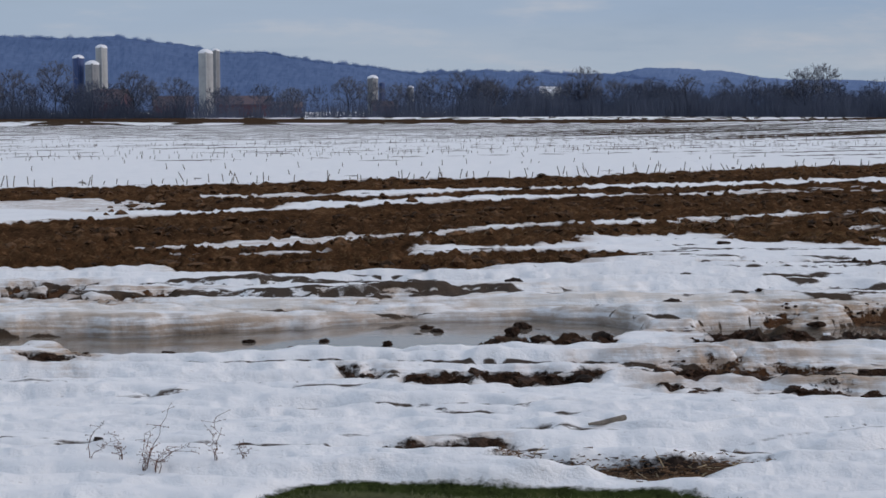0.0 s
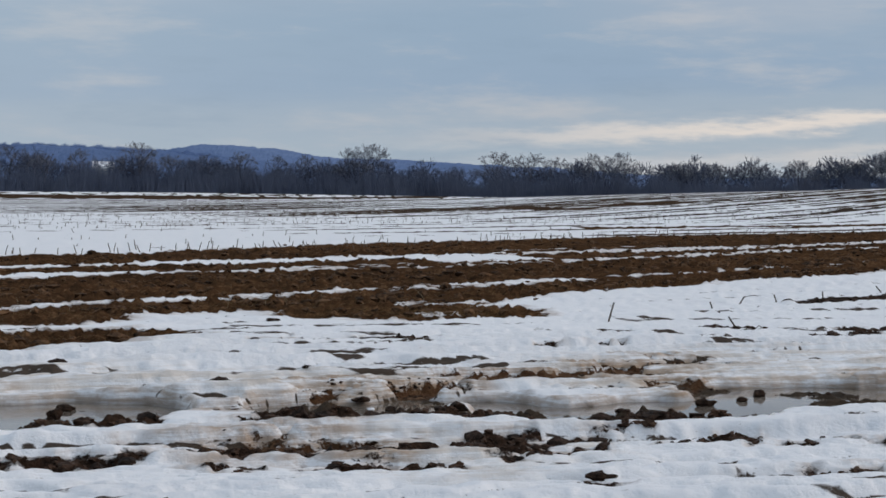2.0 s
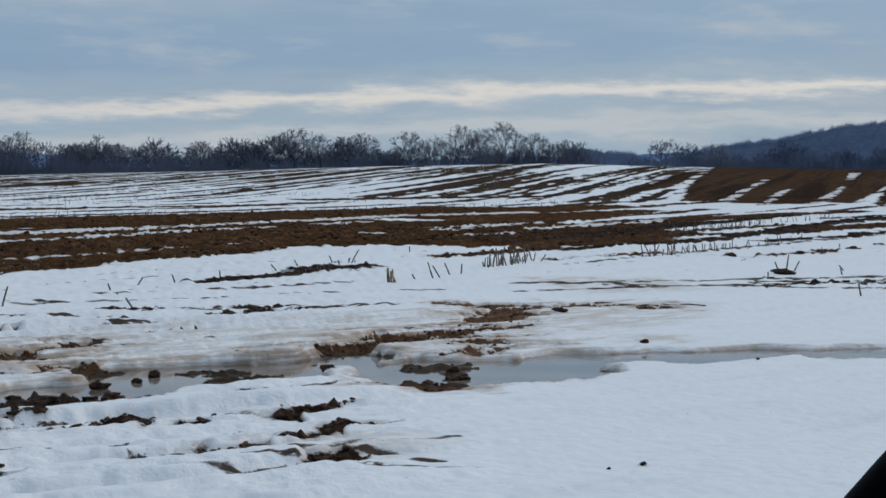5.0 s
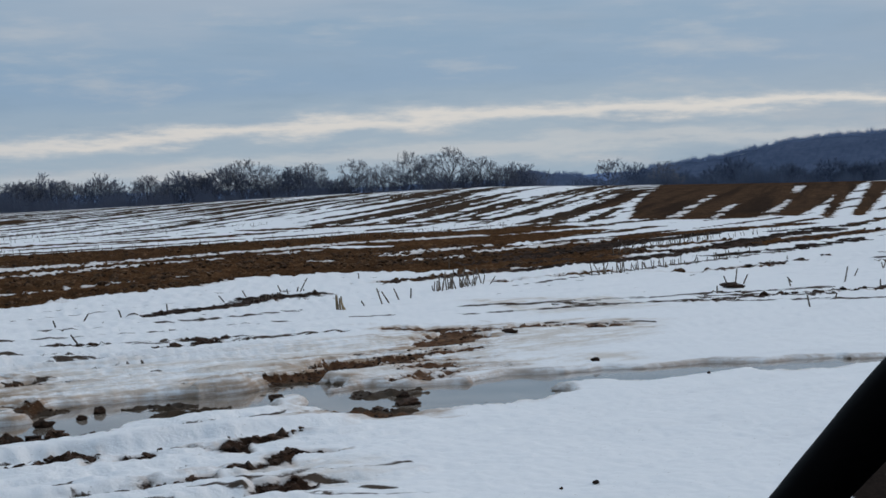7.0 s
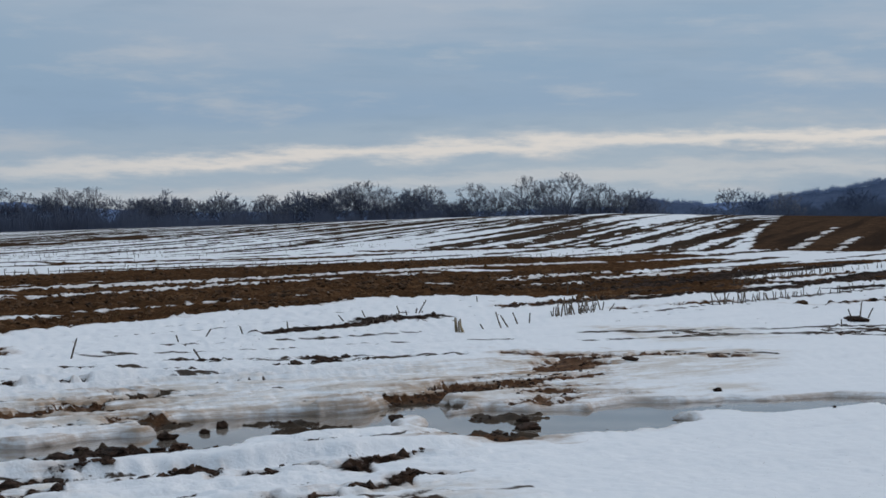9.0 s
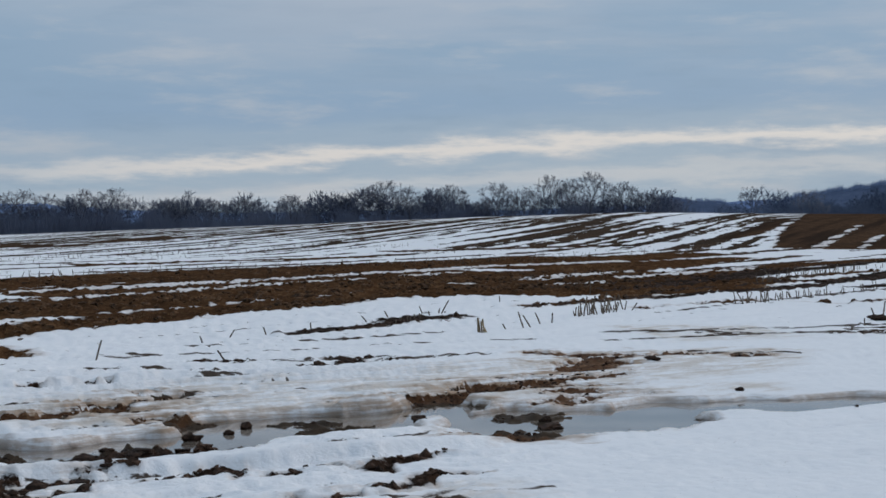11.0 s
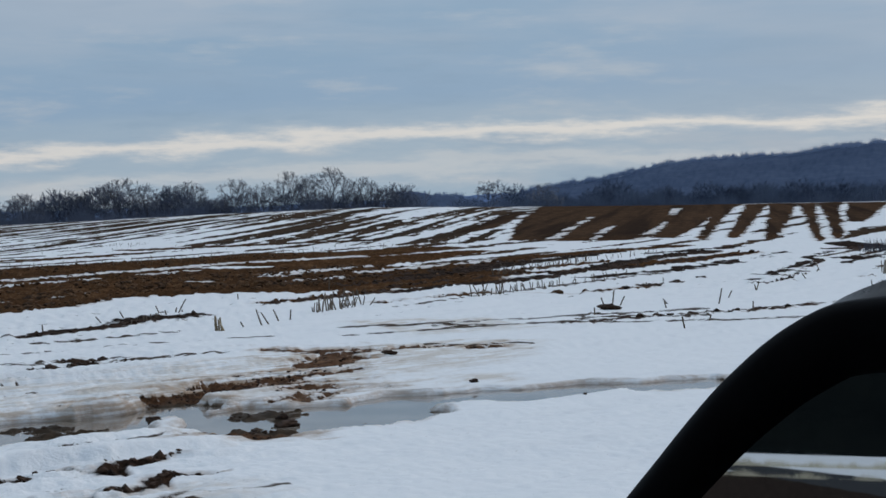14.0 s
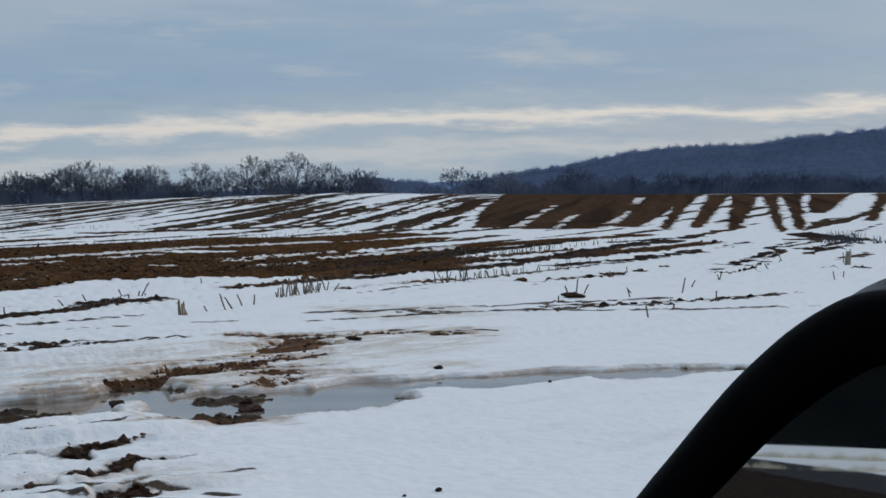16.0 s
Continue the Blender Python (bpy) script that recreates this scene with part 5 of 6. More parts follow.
TREES_2 = [(-34.3, 1.1, 6, 2), (-33.1, 1.27, 7.2, 0), (-31.14, 1.55, 8.7, 1), (-30.1, 1.1, 6, 2), (-28.91, 1.15, 7.2, 4), (-27.65, 1.23, 5.8, 2), (-26.41, 1.13, 5.8, 0), (-25.45, 1.18, 5.8, 4),
           (-23.7, 1.45, 8.6, 3), (-23.1, 1.58, 9, 0), (-18.75, 1.32, 8.7, 0), (-17.59, 1.28, 8.7, 4)]
TREES_3 = [(-16.63, 1.11, 5.8, 2), (-15.47, 1.29, 5.8, 0), (-14.49, 1.33, 8.7, 1), (-12.53, .93, 7.2, 3), (-11.15, .92, 7.2, 0), (-9.97, .98, 7.2, 4), (-8.39, 1.09, 7.2, 1), (-6.81, 1.09, 8.7, 3),
           (-5.15, 1.57, 11.6, 1), (-4.26, 1.37, 6.5, 0), (-2.89, 1.42, 10.1, 3), (-1.24, 1.49, 8.7, 0)]
TREES_4 = [(-.27, 1.35, 5.8, 4), (.68, 1.75, 8.7, 1), (2.02, 1.87, 10.1, 0), (1.3, 1.6, 7, 4), (3.22, 1.49, 8, 3), (4.02, 1.17, 5.8, 0), (4.49, 1.18, 4.3, 2)]
first = {}
for k, (a, e, w, which) in enumerate(TREES + TREES_2 + TREES_3 + TREES_4):
    ob, top, wide = models[which]
    d = 420 + 12 * math.sin(k * 2.4)
    x, y = d * math.sin(radians(a)), d * math.cos(radians(a))
    base = height(x, y)
    tall = 1.7 + d * math.tan(radians(e)) - base
    m = Matrix.LocRotScale((x, y, base), Euler((0, 0, k * 1.9)), (w * 0.76 / wide, w * 0.76 / wide, tall / top))
    if which in first:
        copy_thing(ob, m)
    else:
        first[which] = m
# two lone trees beyond the rise, haze only in their bark and twig colours
for a, e, w, which in ((7.56, 1.27, 6.0, 2), (9.53, 1.16, 8.0, 0)):
    ob, top, wide = models[which]
    x, y = 640 * math.sin(radians(a)), 640 * math.cos(radians(a))
    copy_thing(ob, Matrix.LocRotScale((x, y, -1.5), Euler((0, 0, a)), (w / wide, w / wide, (3.2 + 640 * math.tan(radians(e))) / top)))

for which, m in first.items():
    models[which][0].matrix_basis = m


def brush(name, label, mat, dist, az0, az1, per_degree, low, high, gap=None, thick=0.07):
    """A belt of leafless scrub: very many leaning stems and twigs."""
    rng = np.random.RandomState(int(dist))
    n = int((az1 - az0) * per_degree)
    a = np.sort(rng.uniform(az0, az1, n))
    if gap is not None:
        a = a[rng.rand(n) < np.interp(a, gap[0], gap[1])]
        n = len(a)
    d = dist + rng.uniform(-14, 14, n) * dist / 420
    x, y = d * np.sin(np.radians(a)), d * np.cos(np.radians(a))
    swell = 0.75 + 0.6 * fbm(a * 0.9, a * 0 + dist, 3)
    h = rng.uniform(low, high, n) * np.clip(swell, 0.45, 1.5) * rng.choice([1, 1, 1, 0.6], n)
    z = hill(x, y) - 0.3
    r = thick * rng.uniform(0.5, 1.6, n)
    lx, ly = rng.normal(0, 0.22, n) * h, rng.normal(0, 0.22, n) * h
    verts = np.zeros((n, 4, 3))
    for k in range(3):
        verts[:, k, 0], verts[:, k, 1], verts[:, k, 2] = x + r * math.cos(2.1 * k), y + r * math.sin(2.1 * k), z
    verts[:, 3] = np.stack([x + lx, y + ly, z + h], -1)
    base = np.arange(n)[:, None] * 4
    faces = np.concatenate([base + [0, 1, 3], base + [1, 2, 3], base + [2, 0, 3]])
    return tagged(part(name, (verts.reshape(-1, 3).tolist(), faces.tolist()), mat), label, "scrub", kind="stuff")


def thicket(name, label, mat, seed, placed, thick):
    """A belt of leafless shrubs, each with many forking twigs: (x, y, height, width) of each."""
    forms = []
    for k in range(6):
        rng = random.Random(seed + k)
        limbs, twigs = grow(rng, 10.0, 0.06, 6, 1.0, 3, 2, 6, 0.15, 0.06, 0.5)
        v, f = slivers(twigs + [(run[0][0], run[-1][0], run[0][1] * 0.8) for run in limbs])
        v = np.array([list(p) for p in v])
        v[:, 2] /= v[:, 2].max()
        v[:, :2] /= 10.0
        forms.append((v, np.array(f)))
    verts, faces, count = [], [], 0
    for k, (x, y, tall, wide) in enumerate(placed):
        v, f = forms[k % 6]
        a = k * 2.4
        q = v * (wide * thick, wide * thick, tall)
        verts.append(np.stack([q[:, 0] * math.cos(a) - q[:, 1] * math.sin(a) + x, q[:, 0] * math.sin(a) + q[:, 1] * math.cos(a) + y, q[:, 2] + height(x, y) - 0.3], -1))
        faces.append(f + count)
        count += len(v)
    ob = part(name, (np.concatenate(verts).tolist(), np.concatenate(faces).tolist()), mat)
    return tagged(ob, label, "scrub", kind="stuff")


def belt(az0, az1, per_degree, dist, deep, low, high, seed, gap, extra=0.0):
    rng = np.random.RandomState(seed)
    out = []
    for a in rng.uniform(az0, az1, int((az1 - az0) * per_degree)):
        if rng.rand() > np.interp(a, gap[0], gap[1]):
            continue
        d = dist + rng.uniform(-deep, deep)
        tall = rng.uniform(low, high) * float(np.clip(0.95 + 0.4 * fbm(np.array([a * 0.8]), np.array([seed * 1.0]), 3)[0], 0.72, 1.35))
        tall += extra * float(np.clip((a + 20) / 14, 0, 1))
        out.append((d * math.sin(radians(a)), d * math.cos(radians(a)), tall, tall * rng.uniform(0.6, 0.9)))
    return out


OPEN_FARM = ([-54, -47, -46.5, -45.5, -43.8, -42, -39, -36.5, -34, 6], [0.6, 0.5, 0.6, 0.3, 0.3, 0.35, 0.3, 0.6, 1.0, 1.0])
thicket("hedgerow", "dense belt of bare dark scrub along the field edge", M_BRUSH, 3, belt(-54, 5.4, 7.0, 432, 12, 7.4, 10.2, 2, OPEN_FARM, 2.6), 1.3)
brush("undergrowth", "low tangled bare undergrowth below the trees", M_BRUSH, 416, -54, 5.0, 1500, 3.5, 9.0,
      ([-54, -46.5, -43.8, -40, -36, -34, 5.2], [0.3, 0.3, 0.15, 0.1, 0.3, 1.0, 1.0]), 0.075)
thicket("far_wood", "leafless wood at the foot of the hill, tinted for haze", M_HAZYWOOD, 11, belt(4.4, 25, 11, 860, 40, 12, 20, 6, ([4, 7.3, 7.6, 9, 11, 30], [0.3, 0.22, 0.15, 0.3, 1, 1])), 1.5)
brush("far_undergrowth", "low scrub at the foot of the hill, tinted for haze", M_HAZYWOOD, 820, 4.2, 30, 1300, 7.0, 18.0,
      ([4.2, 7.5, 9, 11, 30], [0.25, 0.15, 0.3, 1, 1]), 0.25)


# ---- the farm ----
def silo(name, label, a, d, radius, top, mat, dome, ribs=10):
    """A round tower silo with hoops, a domed cap and a ladder chute."""
    x, y = d * math.sin(radians(a)), d * math.cos(radians(a))
    thing = tagged(new(name), label, "silo", "farm silos")
    thing.matrix_basis = pose(x, y, 0)
    bm = bmesh.new()
    bmesh.ops.create_cone(bm, cap_ends=True, segments=28, radius1=radius, radius2=radius, depth=top, matrix=Matrix.Translation((0, 0, top / 2 - 0.3)))
    part("tower", bm, mat, thing)
    bm = bmesh.new()
    bmesh.ops.create_uvsphere(bm, u_segments=24, v_segments=12, radius=radius * 1.04)
    bmesh.ops.delete(bm, geom=[v for v in bm.verts if v.co.z < -0.02], context="VERTS")
    bmesh.ops.scale(bm, vec=(1, 1, 0.62), verts=bm.verts)
    bmesh.ops.translate(bm, vec=(0, 0, top - 0.3), verts=bm.verts)
    part("dome", bm, dome, thing, "snow-covered domed cap", smooth=True)
    for k in range(ribs):
        bm = bmesh.new()
        bmesh.ops.create_cone(bm, segments=28, radius1=radius + 0.04, radius2=radius + 0.04, depth=0.12, matrix=Matrix.Translation((0, 0, (k + 0.6) * top / (ribs + 0.5))))
        part("hoop", bm, mat, thing)
    to = Vector((-x, -y, 0)).normalized() * (radius + 0.3)
    part("ladder_chute", tubes([[((to.x, to.y, 0), 0.4), ((to.x, to.y, top), 0.4)]], 8), mat, thing)


silo("silo", "dark blue enamelled tower silo with a snowy cap", -48.56, 560, 1.9, 19.6, M_BLUE, M_SNOW)
silo("silo", "short grey concrete silo with a snowy dome", -48.1, 556, 2.3, 17.4, M_STAVE, M_SNOW)
silo("silo", "tall pale concrete stave silo with a white dome", -47.78, 565, 1.95, 23.2, M_STAVE_W, M_SNOW, 14)
silo("silo", "broad white concrete silo with a snow-capped dome", -44.27, 540, 2.35, 20.6, M_STAVE_W, M_SNOW, 12)
silo("silo", "narrow grey silo standing behind the white one", -43.93, 552, 1.4, 21.8, M_STAVE, M_SNOW, 12)
silo("silo", "weathered grey silo half hidden by trees", -38.52, 620, 2.0, 14.0, M_STAVE, M_SNOW)
silo("silo", "small dark silo half hidden by trees", -38.2, 625, 1.1, 12.0, M_BLUE, M_BLUE, 8)
silo("silo", "small pale silo far behind the scrub", -37.2, 700, 1.3, 11.6, M_STAVE, M_SNOW, 8)


def barn(label, a, d, wide, deep, eaves, rise, turn, wall_mat, roof_mat):
    x, y = d * math.sin(radians(a)), d * math.cos(radians(a))
    thing = tagged(new("barn"), label, "barn", "farm barns")
    thing.matrix_basis = pose(x, y, 0, 0, 0, turn)
    w, q = wide / 2, deep / 2
    v = [(-w, -q, -1), (w, -q, -1), (w, q, -1), (-w, q, -1), (-w, -q, eaves), (w, -q, eaves), (w, q, eaves), (-w, q, eaves), (-w, 0, eaves + rise), (w, 0, eaves + rise)]
    part("wall", (v, [(0, 1, 5, 4), (2, 3, 7, 6), (1, 2, 6, 9, 5), (3, 0, 4, 8, 7)]), wall_mat, thing)
    for s in (-1, 1):
        o = 0.5
        r = [(-w - o, s * (q + o), eaves - 0.2), (w + o, s * (q + o), eaves - 0.2), (w + o, 0, eaves + rise + 0.1), (-w - o, 0, eaves + rise + 0.1)]
        r += [(p[0], p[1], p[2] + 0.3) for p in r]
        part("roof", (r, [(0, 1, 2, 3), (4, 5, 6, 7), (0, 1, 5, 4), (1, 2, 6, 5), (2, 3, 7, 6), (3, 0, 4, 7)]), roof_mat, thing)
    for k in (-1, 1):
        bm = bmesh.new()
        bmesh.ops.create_cube(bm, size=1, matrix=Matrix.Translation((k * w * 0.45, -q - 0.06, 1.5)) @ Matrix.Diagonal((wide * 0.16, 0.15, 3, 1)))
        part("door", bm, roof_mat, thing)


barn("long low red barn behind bare trees", -43.0, 530, 17, 9, 3.8, 2.4, 45, M_BARN, M_ROOF)
barn("low red shed beside the barn", -41.7, 545, 13, 8, 2.8, 1.6, 44, M_BARN, M_ROOF)
barn("dark gabled barn beside the silos", -47.5, 545, 11, 9, 4.6, 4.0, 20, M_BARN, M_ROOF)
barn("weathered barn with a snow-dusted roof", -45.4, 575, 13, 9, 3.6, 3.0, 50, M_BARN, M_ROOF)
barn("small shed with a snowy roof by the grey silo", -38.1, 610, 9, 6, 3.0, 1.8, 40, M_BARN, M_ROOF)
barn("distant white farmhouse among the trees", -32.35, 760, 9, 7, 9.5, 2.5, 30, M_STAVE_W, M_SNOW)

# ---- stubble, clods and litter on the field ----
def stalk_runs(rng, x, y, tall, lean, z0=0.0, r=0.011):
    base = Vector((x, y, z0 - 0.03))
    way = Vector((lean, rng.uniform(-0.3, 0.3) * tall, tall + 0.03))
    return [(base, r * 1.15), (base + way * 0.5 + Vector((rng.uniform(-1, 1), rng.uniform(-1, 1), 0)) * 0.006, r), (base + way, r * 0.9)]


def stalk(x, y, tall, lean, thick=1.0, mat=None, label="cut corn stalk sticking out of the snow"):
    rng = random.Random(int(x * 991 + y * 77))
    thing = tagged(new("corn_stalk"), label, "corn stalk", "corn stubble in the snow")
    thing.matrix_basis = pose(x, y, lie(x, y) - 0.02)
    r = 0.012 * thick
    run = stalk_runs(rng, 0, 0, (tall + 0.06) * rng.uniform(0.75, 1.1), lean + rng.gauss(0, 0.05), 0.0, r)
    part("stem", tubes([run], 6), mat or M_STALK_OLD, thing)
    if tall > 0.12:
        p, q = Vector(run[0][0]), Vector(run[2][0])
        knot = p.lerp(q, 0.45)
        part("node_ring", tubes([[(knot - Vector((0, 0, 0.006)), r * 1.3), (knot + Vector((0, 0, 0.006)), r * 1.3)]], 6), mat or M_STALK_OLD, thing)
    if tall > 0.18:
        end = q + Vector((rng.uniform(-1, 1), rng.uniform(-1, 1), -0.6)) * 0.06
        part("husk", tubes([[(p.lerp(q, 0.8), 0.006), (end, 0.003)]], 4), M_STALK, thing)


for dx, tall in ((-0.795, 0.20), (-0.765, 0.16), (-0.735, 0.12), (-0.70, 0.19), (-0.66, 0.10)):
    stalk(dx, 24.65, tall, 0.0, 1.15, M_STALK, "thick pale cut corn stalk in a close clump")
STALKS_NEAR = [(-.37, 25.38, .07, -.05), (-.11, 25.97, .25, -.13), (.01, 26.27, .14, -.07), (.16, 27.01, .15, -.11), (.33, 27.33, .11, .04), (.86, 29.02, .2, -.04), (.92, 29.2, .28, .04),
               (1.01, 29.38, .24, -.03), (1.11, 29.58, .31, .03), (1.2, 29.77, .27, -.02), (1.29, 29.97, .31, .02), (1.38, 30.53, .23, -.02), (1.54, 31.14, .24, .02), (1.61, 31.34, .26, -.02)]
STALKS_LEFT = [(1.76, 31.57, .24, .01), (-5.3, 19.69, .21, .08), (-3.62, 19.41, .1, -.11), (-1.67, 30.01, .19, .15), (-2, 30.33, .13, -.02), (-2.47, 28.46, .1, -.04), (-2.74, 27.45, .08, -.04),
               (-3.42, 25.35, .09, -.03), (1.37, 38.58, .32, -.05), (-.67, 34.4, .09, .04), (-4.56, 22.58, .06, -.03), (-4.43, 23.71, .07, -.02), (-3.96, 24.36, .09, .03)]
STALKS_RIGHT = [(5.29, 26.35, .11, -.01), (5.91, 28.5, .16, -.02), (6.17, 29.2, .21, .02), (6.23, 28.88, .12, .01), (5.9, 22.86, .15, -.02), (7.19, 29.03, .08, 0), (8, 28.69, .27, -.03),
                (7.94, 26.35, .15, .01), (6.86, 27.89, .08, -.02), (6.68, 24.48, .05, -.02), (8.78, 30.88, .09, 0), (10.08, 33.32, .12, -.01), (10.23, 33.8, .1, .02)]
STALKS_FAR = [(14.99, 43.6, .19, -.1), (14.49, 42.46, .09, .09), (12.89, 38.41, .11, -.11), (12.4, 32.74, .12, -.06), (13.01, 33.88, .1, .03), (8.48, 36.44, .08, .03), (9.42, 38.68, .05, .03), (15.85, 41.26, .3, .06)]
for x, y, tall, lean in STALKS_NEAR + STALKS_LEFT + STALKS_RIGHT + STALKS_FAR:
    stalk(x, y, tall, lean)


def stubble_rows():
    """The rows of cut corn that go off across the snow."""
    rng = random.Random(11)
    runs = []

    def row(points, gap, tall, keep=1.0, sway=0.12):
        for (ax, ay), (bx, by) in zip(points, points[1:]):
            n = int(math.hypot(bx - ax, by - ay) / gap)
            for k in range(n):
                if rng.random() > keep:
                    continue
                t = (k + rng.random()) / n
                x, y = ax + t * (bx - ax) + rng.gauss(0, sway), ay + t * (by - ay) + rng.gauss(0, sway)
                h = tall * rng.uniform(0.45, 1.25)
                runs.append(stalk_runs(rng, x, y, h, rng.gauss(0, 0.3) * h, lie(x, y), 0.013))

    first_row = [(-38, 10), (-29.2, 23.3), (-25.8, 28), (-21.1, 36.7), (-17.3, 45), (-13.3, 57.3), (-7.7, 64.5), (1.1, 75), (10, 84)]
    row(first_row, 0.34, 0.2, 0.9, 0.12)
    row([(x - 0.5, y + 0.6) for x, y in first_row], 0.5, 0.2, 0.5, 0.3)
    for k, keep in ((4, 0.15), (9, 0.25), (15.5, 0.2), (20.5, 0.9), (22.5, 0.4), (27, 0.9), (33, 0.25), (41, 0.9), (43, 0.5), (54, 0.8), (62, 0.7), (72, 0.7)):
        row([(x - k * 0.83, y + k * 0.55) for x, y in first_row], 0.34, 0.14, keep, 0.07)
    row([(4.0, 32.9), (6.8, 37.8)], 0.14, 0.22, 0.9, 0.08)
    row([(6.8, 37.8), (9.5, 43.2)], 0.3, 0.15, 0.6, 0.1)
    row([(6.1, 44.9), (11.5, 57.8)], 0.22, 0.24, 0.85, 0.12)
    row([(11.5, 57.8), (16, 66)], 0.4, 0.2, 0.6, 0.12)
    row([(0.8, 28.8), (1.75, 31.5)], 0.1, 0.17, 0.9, 0.12)
    row([(-2.3, 26.6), (-1.6, 30.6)], 0.3, 0.07, 0.8, 0.1)
    tagged(part("corn_stubble", tubes(runs, 3), M_STALK_OLD), "rows of short cut corn stalks in the snow", "stubble", kind="stuff")


stubble_rows()


def clod_mesh(seed):
    rng = random.Random(seed)
    bm = bmesh.new()
    bmesh.ops.create_icosphere(bm, subdivisions=3, radius=0.5)
    off = Vector((rng.uniform(0, 50), rng.uniform(0, 50), rng.uniform(0, 50)))
    for v in bm.verts:
        n = noise.fractal(v.co * 2.6 + off, 0.9, 2.0, 5)
        v.co *= 1.0 + 0.6 * n
        v.co.x += 0.12 * noise.noise(v.co * 5 + off)
    me = bpy.data.meshes.new("clod")
    bm.to_mesh(me)
    bm.free()
    me.materials.append(M_CLOD)
    return me


CLOD_MESHES = [clod_mesh(k) for k in range(7)]


def clods(label, *rows):
    for x, y, wide, tall in rows:
        k = int(abs(x * 31 + y * 17) * 10)
        ob = part("mud_clod", CLOD_MESHES[k % 7], None)
        tagged(ob, label, "clod", "clods of soil")
        ob.matrix_basis = Matrix.LocRotScale((x, y, max(lie(x, y), -0.02) + tall * 0.2), Euler((0, 0, k)), (wide * 1.05, wide * 0.8, tall * 0.75))


clods("dark wet soil clod lying on thawing snow", (-9.35, 12.29, .11, .09), (-7.75, 8.06, .1, .04), (-8.33, 7.92, .1, .07), (-6.32, 11.53, .14, .07), (-8.19, 12.05, .14, .06), (-7.31, 12.24, .18, .05),
      (-9.12, 18.09, .18, .06), (-8.41, 7.06, .11, .07), (-8.45, 6.88, .07, .06), (-6.04, 5.23, .08, .04), (-5.24, 7.73, .06, .05), (-2.43, 8.72, .14, .08))
clods("muddy clod standing in the meltwater", (-7.38, 9.18, .07, .08), (-7.86, 8.67, .04, .04), (-7.9, 9.09, .07, .05), (-8.34, 8.75, .09, .05), (-6.93, 10.13, .12, .14), (-7.12, 10.56, .15, .09),
      (-6.84, 9.72, .06, .07), (-6.72, 8.97, .1, .06), (-7.53, 10, .11, .06), (-7.7, 10.08, .09, .06), (-4.85, 11.54, .1, .06), (-2.75, 11.6, .16, .08), (-2.68, 12.8, .14, .1), (-.95, 13.82, .14, .07))
clods("brown clod turned up beside the rut", (-5.45, 11.11, .13, .06), (-5.18, 11.73, .15, .05), (-6.09, 12.64, .06, .04),
      (-2.45, 13.19, .09, .08), (.16, 13.65, .24, .1), (-3.43, 11.36, .16, .08), (-3.23, 10.97, .12, .07), (1.44, 19.66, .18, .08))
clods("small soil lump at the edge of the puddle", (2.04, 16.19, .08, .06), (-2.38, 13.57, .12, .1), (.12, 13.96, .1, .08), 
      (5.83, 27.88, .4, .15), (1.18, 9.3, .045, .03), (.97, 9.16, .02, .02), (2.83, 14.46, .04, .03))


def crumbs(name, label, kinds, number, small, large, seed, reach, sub=1, mat=None):
    """Loose lumps of soil over strips of the field, as one object."""
    rng = np.random.RandomState(seed)
    forms = []
    for k in range(6):
        bm = bmesh.new()
        bmesh.ops.create_icosphere(bm, subdivisions=sub, radius=0.5)
        v = np.array([list(p.co * (1 + 0.8 * noise.noise(p.co * 2.3 + Vector((k * 7.1, seed, 0))) + 0.45 * noise.noise(p.co * 6.5 + Vector((k * 3.1, 0, seed))))) for p in bm.verts])
        f = np.array([[p.index for p in q.verts] for q in bm.faces])
        bm.free()
        forms.append((v, f))
    strips = [p for kind, p in STRIPS if kind in kinds and math.hypot(p[0][0], p[0][1]) < reach and p[0][1] > 0]
    sizes = np.array([sum(math.hypot(q[0] - p[0], q[1] - p[1]) * (p[2] + 0.05) / (1 + 0.002 * math.hypot(p[0], p[1]) ** 2) for p, q in zip(s, s[1:])) for s in strips])
    verts, faces, count = [], [], 0
    for s in rng.choice(len(strips), number, p=sizes / sizes.sum()):
        points = strips[s]
        i = rng.randint(len(points) - 1)
        (ax, ay, aw), (bx, by, bw) = points[i], points[i + 1]
        t, side = rng.rand(), rng.normal(0, 0.45)
        dx, dy = bx - ax, by - ay
        d = math.hypot(dx, dy) + 1e-6
        w = (aw + t * (bw - aw)) * max(-1.2, min(1.2, side))
        x, y = ax + t * dx - dy / d * w, ay + t * dy + dx / d * w
        size = small + (large - small) * rng.rand() ** 3
        v, f = forms[rng.randint(6)]
        a = rng.rand() * 6.28
        q = v * (size * rng.uniform(0.8, 1.3), size * rng.uniform(0.8, 1.3), size * rng.uniform(0.38, 0.75))
        q = np.stack([q[:, 0] * math.cos(a) - q[:, 1] * math.sin(a) + x, q[:, 0] * math.sin(a) + q[:, 1] * math.cos(a) + y, q[:, 2] + lie(x, y) + size * 0.12], -1)
        verts.append(q)
        faces.append(f + count)
        count += len(v)
    ob = part(name, (np.concatenate(verts).tolist(), np.concatenate(faces).tolist()), mat or M_CLOD)
    tagged(ob, label, "soil", kind="stuff")


crumbs("soil_crumbs", "dark crumbs and clods of soil along the ruts", ("clod",), 2700, 0.012, 0.065, 3, 20, 2)
crumbs("wet_crumbs", "muddy crumbs in the thawing track", ("wet",), 1100, 0.01, 0.05, 4, 24, 2)
